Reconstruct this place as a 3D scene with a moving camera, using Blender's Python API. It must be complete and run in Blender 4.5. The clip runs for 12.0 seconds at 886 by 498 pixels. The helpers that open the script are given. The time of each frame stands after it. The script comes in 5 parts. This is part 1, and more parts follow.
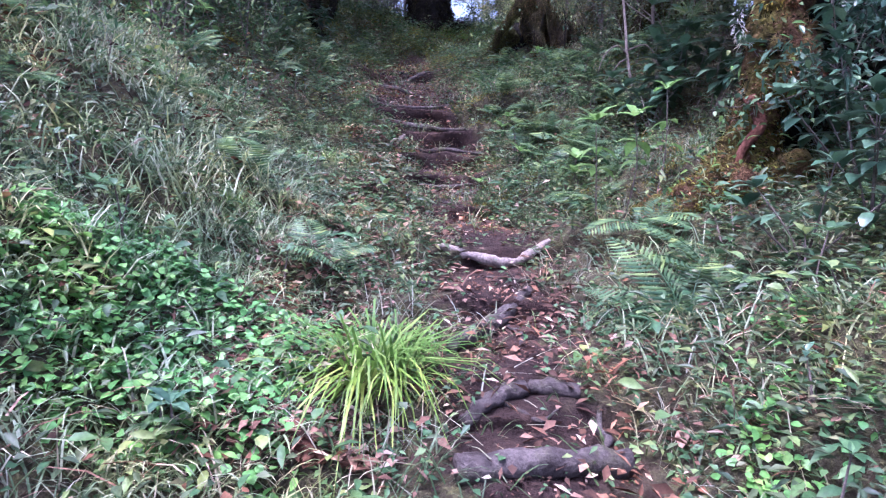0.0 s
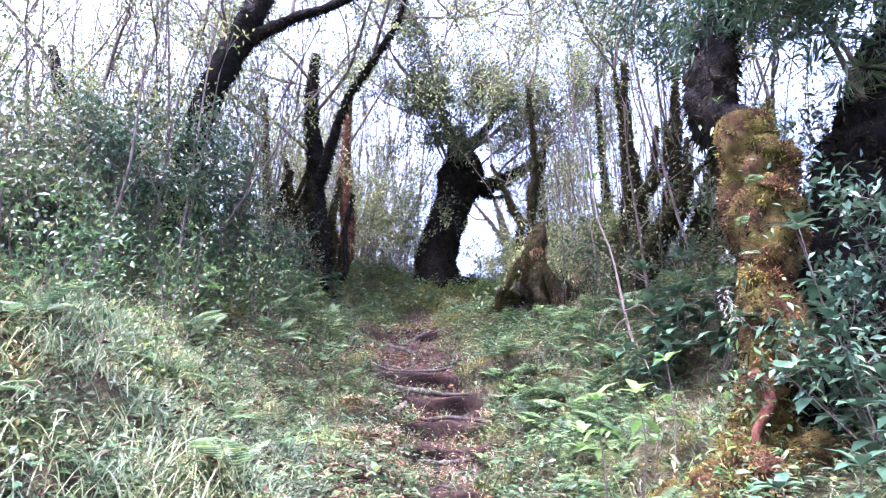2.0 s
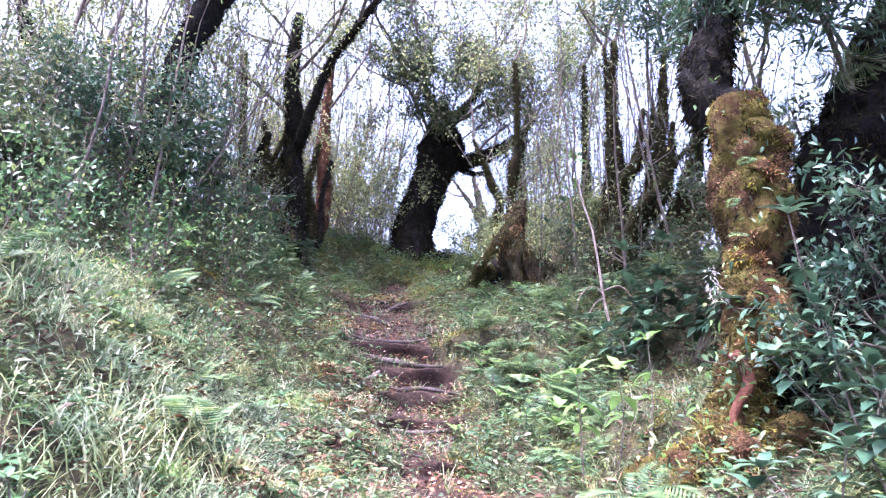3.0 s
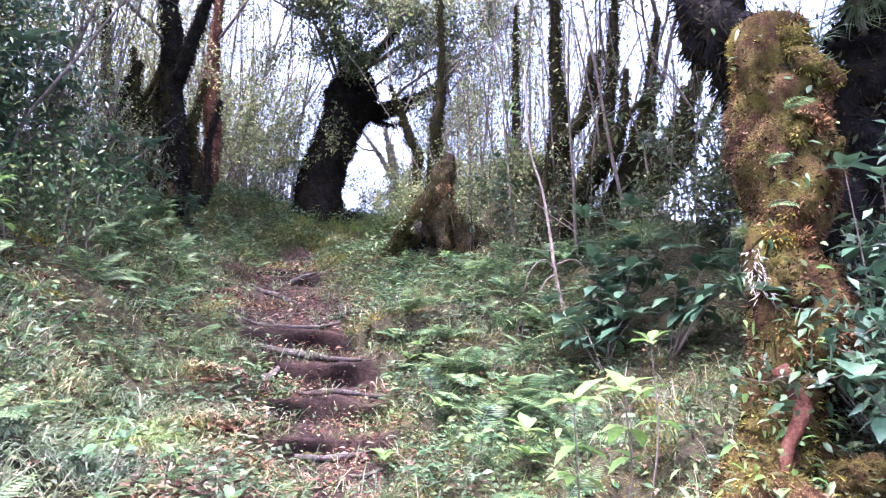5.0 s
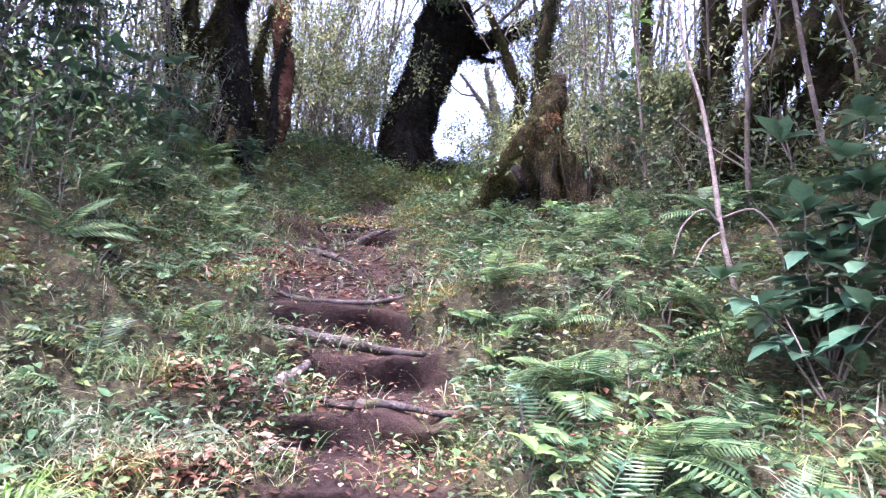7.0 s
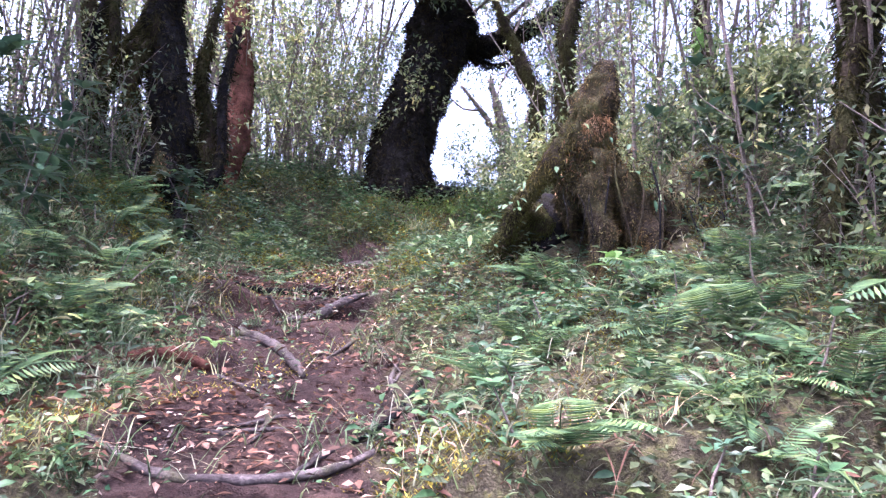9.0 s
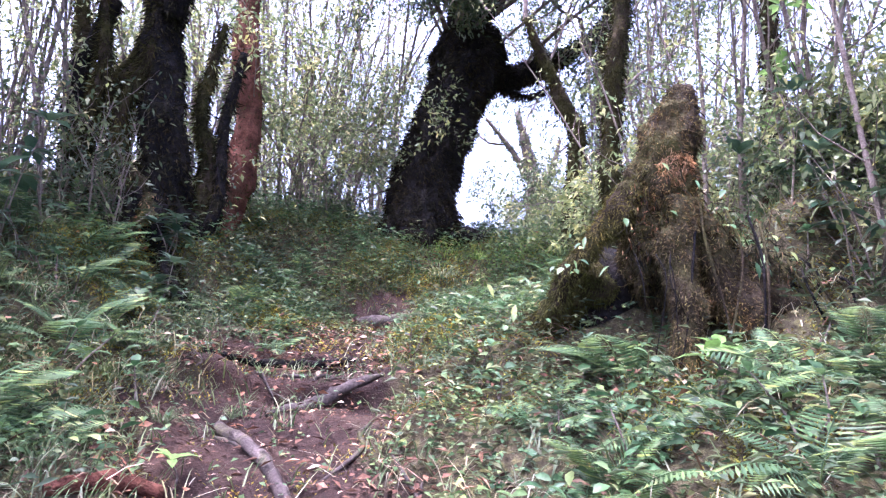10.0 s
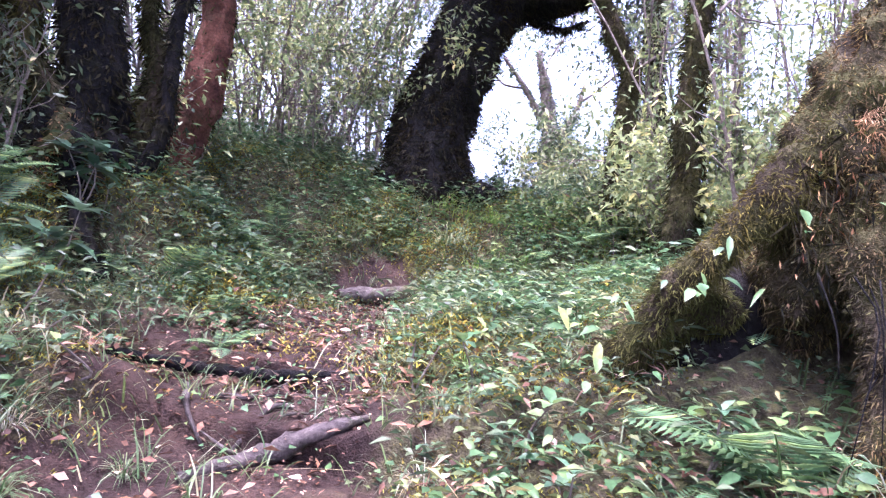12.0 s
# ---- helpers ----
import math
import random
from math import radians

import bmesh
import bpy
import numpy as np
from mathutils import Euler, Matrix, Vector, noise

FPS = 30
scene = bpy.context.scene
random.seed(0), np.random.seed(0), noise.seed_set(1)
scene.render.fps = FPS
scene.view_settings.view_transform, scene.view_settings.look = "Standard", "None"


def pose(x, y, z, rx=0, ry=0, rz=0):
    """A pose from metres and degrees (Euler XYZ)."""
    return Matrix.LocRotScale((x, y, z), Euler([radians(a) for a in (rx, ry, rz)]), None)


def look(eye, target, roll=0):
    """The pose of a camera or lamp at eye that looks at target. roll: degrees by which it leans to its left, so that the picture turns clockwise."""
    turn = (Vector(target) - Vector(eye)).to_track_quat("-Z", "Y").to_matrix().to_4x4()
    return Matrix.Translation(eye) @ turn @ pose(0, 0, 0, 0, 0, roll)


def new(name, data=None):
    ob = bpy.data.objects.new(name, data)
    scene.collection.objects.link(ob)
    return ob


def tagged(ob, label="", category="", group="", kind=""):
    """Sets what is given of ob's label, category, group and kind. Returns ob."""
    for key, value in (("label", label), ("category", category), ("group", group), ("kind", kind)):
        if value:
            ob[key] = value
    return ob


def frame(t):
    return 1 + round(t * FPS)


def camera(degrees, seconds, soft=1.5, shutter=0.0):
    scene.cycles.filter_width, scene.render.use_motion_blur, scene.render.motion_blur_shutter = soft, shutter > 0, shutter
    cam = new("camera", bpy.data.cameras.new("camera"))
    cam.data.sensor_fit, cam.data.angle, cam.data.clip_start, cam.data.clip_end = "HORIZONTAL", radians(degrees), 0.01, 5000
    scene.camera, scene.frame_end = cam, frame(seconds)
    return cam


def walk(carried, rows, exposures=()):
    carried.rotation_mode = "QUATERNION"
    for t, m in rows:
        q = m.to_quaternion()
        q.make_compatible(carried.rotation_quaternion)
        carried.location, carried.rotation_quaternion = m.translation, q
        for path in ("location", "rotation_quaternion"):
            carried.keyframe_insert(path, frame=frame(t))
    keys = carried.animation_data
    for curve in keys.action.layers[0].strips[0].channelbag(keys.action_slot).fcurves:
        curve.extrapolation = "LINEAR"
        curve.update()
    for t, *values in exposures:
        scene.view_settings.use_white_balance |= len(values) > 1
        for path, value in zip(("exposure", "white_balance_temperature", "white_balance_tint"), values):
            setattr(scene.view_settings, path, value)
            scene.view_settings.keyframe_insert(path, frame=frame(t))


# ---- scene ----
cam = camera(72.6, 12.0, soft=1.3)
# seconds, eye, target, roll
PATH = [
    (0.0, (-0.089, -0.462, 1.301), (-0.040, 1.507, 0.952), 2.4),
    (0.5, (0.042, -0.352, 1.586), (0.060, 1.648, 1.539), -0.0),
    (1.0, (0.018, -0.330, 1.597), (0.031, 1.661, 1.784), -1.0),
    (1.5, (0.039, -0.308, 1.594), (0.035, 1.642, 2.038), -0.7),
    (2.0, (0.069, -0.324, 1.596), (0.043, 1.630, 2.021), 0.8),
    (2.5, (0.008, -0.286, 1.596), (0.016, 1.674, 1.992), -0.5),
    (3.0, (-0.027, -0.203, 1.544), (0.043, 1.764, 1.898), 3.3),
    (3.5, (-0.271, 0.150, 1.591), (-0.031, 2.112, 1.894), -5.0),
    (3.7, (-0.274, 0.254, 1.609), (0.047, 2.184, 2.025), -3.0),
    (5.3, (-0.053, 1.388, 1.838), (0.296, 3.345, 2.055), 4.1),
    (5.5, (-0.013, 1.554, 1.744), (0.291, 3.516, 1.988), 4.8),
    (6.0, (0.090, 2.024, 1.906), (0.285, 4.012, 2.001), 3.8),
    (6.5, (0.263, 2.417, 1.964), (0.420, 4.409, 2.038), 8.7),
    (7.0, (0.261, 2.826, 1.936), (0.309, 4.824, 2.017), 3.7),
    (7.2, (0.229, 3.050, 1.957), (0.281, 5.047, 2.054), 3.3),
    (8.8, (0.396, 4.554, 2.259), (0.382, 6.547, 2.420), 0.7),
    (9.0, (0.325, 4.776, 2.378), (0.349, 6.770, 2.525), 1.9),
    (9.5, (0.266, 5.162, 2.591), (0.311, 7.155, 2.746), 3.0),
    (10.0, (0.244, 5.628, 2.653), (0.198, 7.612, 2.904), 2.4),
    (10.5, (0.189, 5.859, 2.633), (0.176, 7.846, 2.859), 0.6),
    (11.0, (0.081, 6.279, 2.746), (0.109, 8.274, 2.885), 2.1),
    (11.5, (0.064, 6.506, 2.769), (0.156, 8.499, 2.911), 6.1),
    (12.0, (0.054, 6.898, 2.932), (0.049, 8.897, 3.004), 6.6),
]
walk(cam, [(t, look(eye, target, roll)) for t, eye, target, roll in PATH], [(0.0, 2.25, 4950, 40), (0.7, 2.85, 5050, 38), (1.5, 3.4, 5300, 36), (7.0, 3.35, 5450, 36), (9.5, 3.55, 5400, 38), (12.0, 3.9, 5400, 40)])

# ---- light: bright overcast sky with a weak, wide sun ----
world = bpy.data.worlds.new("sky")
scene.world = world
world.use_nodes = True
wn = world.node_tree.nodes
sky = wn.new("ShaderNodeTexSky")
sky.sky_type = "NISHITA"
sky.sun_disc = False
sky.sun_elevation = radians(75)
sky.sun_rotation = radians(246)
sky.dust_density = 8.0
sky.air_density = 0.8
sky.ozone_density = 0.5
wn["Background"].inputs["Strength"].default_value = 0.15
world.node_tree.links.new(sky.outputs["Color"], wn["Background"].inputs["Color"])
sun_data = bpy.data.lights.new("sun", "SUN")
sun_data.energy, sun_data.angle, sun_data.color = 1.3, radians(12), (1.0, 0.97, 0.92)
sun = new("sun", sun_data)
sun.matrix_world = look((-8, -3.5, 33), (0, 0, 0))


# ---- materials ----
def ramp_node(nt, stops):
    r = nt.nodes.new("ShaderNodeValToRGB")
    e = r.color_ramp.elements
    while len(e) < len(stops):
        e.new(0.5)
    for k, (p, c) in enumerate(stops):
        e[k].position, e[k].color = p, (*c, 1)
    return r


def noise_node(nt, scale, detail=6.0, rough=0.6, coords="Object"):
    tc = nt.nodes.new("ShaderNodeTexCoord")
    n = nt.nodes.new("ShaderNodeTexNoise")
    n.inputs["Scale"].default_value, n.inputs["Detail"].default_value, n.inputs["Roughness"].default_value = scale, detail, rough
    nt.links.new(tc.outputs[coords], n.inputs["Vector"])
    return n


def mixed(nt, fac, a, b, kind="MIX"):
    m = nt.nodes.new("ShaderNodeMix")
    m.data_type, m.blend_type = "RGBA", kind
    for socket, value in ((m.inputs[0], fac), (m.inputs[6], a), (m.inputs[7], b)):
        if isinstance(value, bpy.types.NodeSocket):
            nt.links.new(value, socket)
        else:
            socket.default_value = value if isinstance(value, float) else (*value, 1)
    return m.outputs[2]


def foliage(name, stops, rough=0.45, glow=0.32):
    """Leaf material: colour differs leaf by leaf, with mottling; some light passes through."""
    m = bpy.data.materials.new(name)
    m.use_nodes = True
    nt = m.node_tree
    b = nt.nodes["Principled BSDF"]
    geo, info = nt.nodes.new("ShaderNodeNewGeometry"), nt.nodes.new("ShaderNodeObjectInfo")
    add = nt.nodes.new("ShaderNodeMath")
    add.operation = "ADD"
    nt.links.new(geo.outputs["Random Per Island"], add.inputs[0])
    nt.links.new(info.outputs["Random"], add.inputs[1])
    fr = nt.nodes.new("ShaderNodeMath")
    fr.operation = "FRACT"
    nt.links.new(add.outputs[0], fr.inputs[0])
    r = ramp_node(nt, stops)
    nt.links.new(fr.outputs[0], r.inputs[0])
    n = noise_node(nt, 2.3, 3)
    big = ramp_node(nt, [(0.3, (0.62, 0.74, 0.8)), (0.5, (0.95, 0.97, 0.95)), (0.7, (1.5, 1.27, 0.9))])
    nt.links.new(n.outputs[0], big.inputs[0])
    col = mixed(nt, 1.0, r.outputs[0], big.outputs[0], "MULTIPLY")
    n2 = noise_node(nt, 60, 3)
    fine = ramp_node(nt, [(0.35, (0.75, 0.75, 0.75)), (0.65, (1.15, 1.15, 1.1))])
    nt.links.new(n2.outputs[0], fine.inputs[0])
    col = mixed(nt, 1.0, col, fine.outputs[0], "MULTIPLY")
    nt.links.new(col, b.inputs["Base Color"])
    b.inputs["Roughness"].default_value = rough
    b.inputs["Specular IOR Level"].default_value = 0.3 if rough < 0.7 else 0.06
    tr = nt.nodes.new("ShaderNodeBsdfTranslucent")
    nt.links.new(col, tr.inputs["Color"])
    mx = nt.nodes.new("ShaderNodeMixShader")
    mx.inputs[0].default_value = glow
    nt.links.new(b.outputs[0], mx.inputs[1])
    nt.links.new(tr.outputs[0], mx.inputs[2])
    nt.links.new(mx.outputs[0], nt.nodes["Material Output"].inputs[0])
    return m


def rugged(name, dark, mid, light, moss=None, cover=0.5, scale=6.0, bump=0.6, rough=0.9):
    """Bark, soil and moss: three tones at two scales, patches of moss, deep bump."""
    m = bpy.data.materials.new(name)
    m.use_nodes = True
    nt = m.node_tree
    b = nt.nodes["Principled BSDF"]
    n, f = noise_node(nt, scale, 8, 0.7), noise_node(nt, scale * 9, 5, 0.65)
    r = ramp_node(nt, [(0.3, dark), (0.5, mid), (0.72, light)])
    nt.links.new(n.outputs[0], r.inputs[0])
    g = ramp_node(nt, [(0.3, (0.55, 0.55, 0.55)), (0.7, (1.3, 1.3, 1.3))])
    nt.links.new(f.outputs[0], g.inputs[0])
    col = mixed(nt, 1.0, r.outputs[0], g.outputs[0], "MULTIPLY")
    if moss:
        p = noise_node(nt, scale * 0.45, 7, 0.7)
        c = ramp_node(nt, [(cover - 0.08, (0, 0, 0)), (cover + 0.08, (1, 1, 1))])
        nt.links.new(p.outputs[0], c.inputs[0])
        mm = mixed(nt, 1.0, moss, g.outputs[0], "MULTIPLY")
        col = mixed(nt, c.outputs[0], col, mm)
    nt.links.new(col, b.inputs["Base Color"])
    b.inputs["Roughness"].default_value = rough
    b.inputs["Specular IOR Level"].default_value = 0.07
    h = nt.nodes.new("ShaderNodeMath")
    h.operation = "ADD"
    nt.links.new(n.outputs[0], h.inputs[0])
    nt.links.new(f.outputs[0], h.inputs[1])
    bp = nt.nodes.new("ShaderNodeBump")
    bp.inputs["Strength"].default_value, bp.inputs["Distance"].default_value = bump, 0.04
    nt.links.new(h.outputs[0], bp.inputs["Height"])
    nt.links.new(bp.outputs[0], b.inputs["Normal"])
    return m


M_herb = foliage("herb_leaves", [(0.0, (0.026, 0.066, 0.028)), (0.4, (0.052, 0.112, 0.048)), (0.75, (0.090, 0.165, 0.070)), (1.0, (0.190, 0.235, 0.085))])
M_dull = foliage("dull_leaves", [(0.0, (0.030, 0.052, 0.028)), (0.5, (0.064, 0.092, 0.046)), (0.9, (0.112, 0.138, 0.066)), (1.0, (0.190, 0.175, 0.095))])
M_shrub = foliage("shrub_leaves", [(0.0, (0.032, 0.069, 0.046)), (0.5, (0.057, 0.112, 0.068)), (1.0, (0.098, 0.159, 0.096))], rough=0.28, glow=0.15)
M_bright = foliage("young_leaves", [(0.0, (0.12, 0.23, 0.055)), (1.0, (0.20, 0.32, 0.10))], rough=0.4, glow=0.4)
M_fern = foliage("fern_fronds", [(0.0, (0.045, 0.09, 0.045)), (0.6, (0.082, 0.15, 0.07)), (0.9, (0.15, 0.225, 0.085)), (1.0, (0.25, 0.31, 0.11))])
M_grass = foliage("grass_blades", [(0.0, (0.037, 0.071, 0.026)), (0.45, (0.071, 0.113, 0.045)), (0.85, (0.120, 0.158, 0.075)), (1.0, (0.256, 0.256, 0.180))], glow=0.35)
M_tuft = foliage("tuft_blades", [(0.0, (0.069, 0.147, 0.026)), (0.6, (0.138, 0.242, 0.043)), (1.0, (0.242, 0.311, 0.086))], glow=0.35)
M_clover = foliage("round_herb_leaves", [(0.0, (0.06, 0.17, 0.05)), (0.5, (0.11, 0.27, 0.075)), (1.0, (0.2, 0.38, 0.11))], glow=0.3)
M_pale_grass = foliage("pale_grass", [(0.0, (0.12, 0.165, 0.08)), (0.6, (0.22, 0.275, 0.16)), (1.0, (0.42, 0.44, 0.33))], glow=0.35)
M_straw = foliage("dry_straw", [(0.0, (0.151, 0.128, 0.090)), (0.6, (0.256, 0.233, 0.172)), (1.0, (0.392, 0.376, 0.316))], rough=0.8)
M_litter = foliage("fallen_leaves", [(0.0, (0.04, 0.024, 0.02)), (0.4, (0.085, 0.046, 0.036)), (0.7, (0.16, 0.086, 0.062)), (0.92, (0.29, 0.18, 0.14)), (1.0, (0.5, 0.39, 0.33))], rough=0.75, glow=0.1)
M_thicket = foliage("thicket_leaves", [(0.0, (0.085, 0.115, 0.055)), (0.5, (0.155, 0.195, 0.088)), (0.85, (0.25, 0.285, 0.125)), (1.0, (0.40, 0.39, 0.20))], rough=0.35, glow=0.5)
M_mossy = foliage("moss_shreds", [(0.0, (0.014, 0.013, 0.007)), (0.5, (0.032, 0.031, 0.013)), (0.9, (0.055, 0.052, 0.019)), (1.0, (0.078, 0.074, 0.029))], rough=0.9)
# moss dimmed in colour too, to go with the backlit trunks
M_dark_moss = foliage("shade_dark_moss", [(0.0, (0.008, 0.008, 0.006)), (0.6, (0.016, 0.014, 0.009)), (1.0, (0.036, 0.032, 0.017))], rough=0.9, glow=0.1)
M_gold = foliage("golden_moss", [(0.0, (0.067, 0.053, 0.019)), (0.45, (0.154, 0.120, 0.034)), (0.8, (0.269, 0.240, 0.048)), (1.0, (0.384, 0.365, 0.077))], rough=0.9, glow=0.2)
M_rust = foliage("rusty_moss", [(0.0, (0.079, 0.039, 0.025)), (0.5, (0.178, 0.088, 0.049)), (1.0, (0.355, 0.227, 0.128))], rough=0.9, glow=0.2)
# near-black: the trunks' backlit shade is put into the bark colour
M_bark_dark = rugged("shade_dark_bark", (0.004, 0.004, 0.005), (0.009, 0.0085, 0.009), (0.022, 0.018, 0.016), (0.02, 0.019, 0.009), 0.62)
M_bark_moss = rugged("mossy_bark", (0.012, 0.010, 0.006), (0.030, 0.023, 0.016), (0.060, 0.047, 0.030), (0.049, 0.049, 0.017), 0.52)
M_bark_red = rugged("reddish_bark", (0.033, 0.014, 0.012), (0.097, 0.041, 0.028), (0.162, 0.081, 0.058), (0.058, 0.041, 0.024), 0.62)
M_bark_gold = rugged("golden_mossy_bark", (0.028, 0.016, 0.011), (0.081, 0.044, 0.024), (0.154, 0.097, 0.044), (0.130, 0.114, 0.028), 0.52, 11.0, 1.0)
M_twig = rugged("grey_twigs", (0.062, 0.049, 0.045), (0.133, 0.110, 0.097), (0.230, 0.204, 0.177), (0.106, 0.106, 0.053), 0.62, 9.0, 0.3)
M_root = rugged("worn_root", (0.023, 0.018, 0.017), (0.063, 0.052, 0.050), (0.133, 0.113, 0.106), (0.059, 0.059, 0.023), 0.6, 7.0, 0.5, 0.7)
M_pale = rugged("bleached_wood", (0.109, 0.085, 0.075), (0.224, 0.184, 0.162), (0.374, 0.328, 0.293), None, 0.5, 8.0, 0.4, 0.7)


def ground_material():
    """Damp red-brown trail soil where feet have worn the ground, mossy humus beside it."""
    m = bpy.data.materials.new("forest_floor")
    m.use_nodes = True
    nt = m.node_tree
    b = nt.nodes["Principled BSDF"]
    at = nt.nodes.new("ShaderNodeAttribute")
    at.attribute_name = "worn"
    n, f, g = noise_node(nt, 2.2, 8, 0.7), noise_node(nt, 22, 6, 0.7), noise_node(nt, 120, 4, 0.6)
    soil = ramp_node(nt, [(0.3, (0.016, 0.010, 0.010)), (0.48, (0.034, 0.022, 0.020)), (0.62, (0.058, 0.037, 0.030)), (0.75, (0.13, 0.066, 0.038))])
    nt.links.new(n.outputs[0], soil.inputs[0])
    humus = ramp_node(nt, [(0.3, (0.028, 0.022, 0.017)), (0.5, (0.061, 0.054, 0.032)), (0.7, (0.112, 0.112, 0.045))])
    nt.links.new(f.outputs[0], humus.inputs[0])
    grain = ramp_node(nt, [(0.3, (0.6, 0.6, 0.6)), (0.7, (1.35, 1.32, 1.3))])
    nt.links.new(g.outputs[0], grain.inputs[0])
    patch = ramp_node(nt, [(0.35, (0.65, 0.62, 0.62)), (0.7, (1.3, 1.28, 1.25))])
    nt.links.new(f.outputs[0], patch.inputs[0])
    s = mixed(nt, 1.0, mixed(nt, 1.0, soil.outputs[0], patch.outputs[0], "MULTIPLY"), grain.outputs[0], "MULTIPLY")
    h = mixed(nt, 1.0, humus.outputs[0], grain.outputs[0], "MULTIPLY")
    nt.links.new(mixed(nt, at.outputs["Fac"], h, s), b.inputs["Base Color"])
    b.inputs["Roughness"].default_value = 0.85
    b.inputs["Specular IOR Level"].default_value = 0.12
    hh = nt.nodes.new("ShaderNodeMath")
    hh.operation = "ADD"
    nt.links.new(f.outputs[0], hh.inputs[0])
    nt.links.new(g.outputs[0], hh.inputs[1])
    bp = nt.nodes.new("ShaderNodeBump")
    bp.inputs["Strength"].default_value, bp.inputs["Distance"].default_value = 0.8, 0.03
    nt.links.new(hh.outputs[0], bp.inputs["Height"])
    nt.links.new(bp.outputs[0], b.inputs["Normal"])
    return m


M_ground = ground_material()

# ---- lie of the land ----
TRAIL_Y = [-12, -3, 1.3, 1.9, 3.3, 4.8, 5.4, 6.3, 6.9, 8.0, 9.3, 10.2, 12.0, 13.0, 14.5, 17, 30]
TRAIL_X = [0.3, 0.1, 0.33, 0.28, 0.33, 0.05, 0.02, -0.05, -0.2, -0.3, -0.6, -0.6, -0.45, 0.1, 0.9, 1.3, 2.0]
RISE_Y = [-40, -12, -0.3, 1.2, 1.27, 1.62, 1.68, 2.5, 2.58, 3.25, 3.31, 4.3, 4.36, 5.3, 5.36, 5.82, 5.88, 6.34, 6.41, 6.8, 6.87, 8.1, 8.9, 9.12, 9.19, 9.7, 9.76, 11.0, 11.95, 12.02, 12.4, 13.0, 13.5, 14.4, 17, 40, 120]
RISE_Z = [-8, -2.0, 0.0, 0.16, 0.27, 0.29, 0.37, 0.4, 0.5, 0.52, 0.63, 0.69, 0.8, 0.85, 0.98, 1.0, 1.18, 1.21, 1.41, 1.44, 1.66, 1.93, 2.12, 2.15, 2.29, 2.32, 2.42, 2.53, 2.58, 2.7, 3.1, 3.58, 3.78, 3.85, 3.9, -2.0, -40]
SIDE_U = [-60, -14, -6, -3.6, -2.7, -1.9, -1.3, -0.65, -0.35, 0.35, 0.6, 1.3, 2.1, 2.9, 4.0, 7, 14, 60]
SIDE_Z = [-22, -2, 1.9, 1.5, 1.15, 0.62, 0.16, 0.06, 0.0, 0.0, 0.1, 0.25, 0.5, 0.85, 1.1, 1.0, -2, -22]


def mounds(x, y):
    """Earth heaped under the trunks on the bank and beside the hollow stump."""
    bank = 0.6 * np.exp(-((x + 2.0 - 0.3 * (y - 11.0)) / 0.5) ** 2 - ((y - 11.1) / 0.7) ** 2)
    stump = 0.16 * np.exp(-((x - 0.62) / 0.3) ** 2 - ((y - 9.25) / 0.4) ** 2)
    right = 0.35 * np.exp(-((x - 2.3) / 0.6) ** 2 - ((y - 9.2) / 0.45) ** 2)
    return bank + stump + right


def ground_z(x, y):
    x, y = np.asarray(x, float), np.asarray(y, float)
    u = x - np.interp(y, TRAIL_Y, TRAIL_X)
    wob = 0.05 * np.sin(3.1 * x + 1.7 * y) * np.sin(2.3 * y - 1.1 * x) + 0.025 * np.sin(7.3 * x - 5.1 * y + 1.0) + 0.02 * np.sin(9.7 * y + 6.1 * x)
    worn = np.clip(1.4 - np.abs(u) / 0.4, 0, 1)
    yy = y + 0.12 * np.sin(2.6 * x + 0.8 * y) + 0.08 * np.abs(u)
    return np.interp(yy, RISE_Y, RISE_Z) + np.interp(u, SIDE_U, SIDE_Z) * np.interp(y, [10.8, 13.2], [1.0, 0.3]) + wob * (1 - 0.6 * worn) + mounds(x, y)


def worn_at(x, y):
    u = np.abs(np.asarray(x) - np.interp(y, TRAIL_Y, TRAIL_X) + np.interp(y, [6.6, 7.4, 9.4, 10.2], [0, 0.2, 0.2, 0]))
    half = np.interp(y, [-2, 1, 2.5, 3.4, 4.5, 5.4, 6.4, 6.9, 7.5, 8.3, 9.3, 10.3, 12, 12.4, 14], [0.25, 0.3, 0.3, 0.38, 0.3, 0.36, 0.44, 0.52, 0.62, 0.64, 0.68, 0.52, 0.32, 0.0, -0.1])
    x, y = np.asarray(x), np.asarray(y)
    edge = 0.1 * np.sin(5 * y + 3 * x) + 0.07 * np.sin(11 * y - 4 * x) + 0.06 * np.sin(23 * x + 9 * y) + 0.05 * np.sin(31 * y - 17 * x) + 0.05 * np.sin(47 * x + 41 * y)
    return np.clip((half + edge - u) / 0.2 + 0.5, 0, 1)


# ---- geometry helpers ----
def mesh_from(name, verts, faces, material, smooth=False):
    """faces: an array of equal-sized index rows."""
    verts, faces = np.asarray(verts, np.float32), np.asarray(faces, np.int32)
    me = bpy.data.meshes.new(name)
    me.vertices.add(len(verts))
    me.vertices.foreach_set("co", verts.ravel())
    me.loops.add(faces.size)
    me.loops.foreach_set("vertex_index", faces.ravel())
    me.polygons.add(len(faces))
    me.polygons.foreach_set("loop_start", np.arange(len(faces), dtype=np.int32) * faces.shape[1])
    if smooth:
        me.polygons.foreach_set("use_smooth", np.ones(len(faces), bool))
    me.update(calc_edges=True)
    me.materials.append(material)
    return me


def part(name, me, parent=None, label="", m=None):
    ob = new(name, me)
    if parent:
        ob.parent = parent
    if m is not None:
        ob.matrix_basis = m
    return tagged(ob, label)


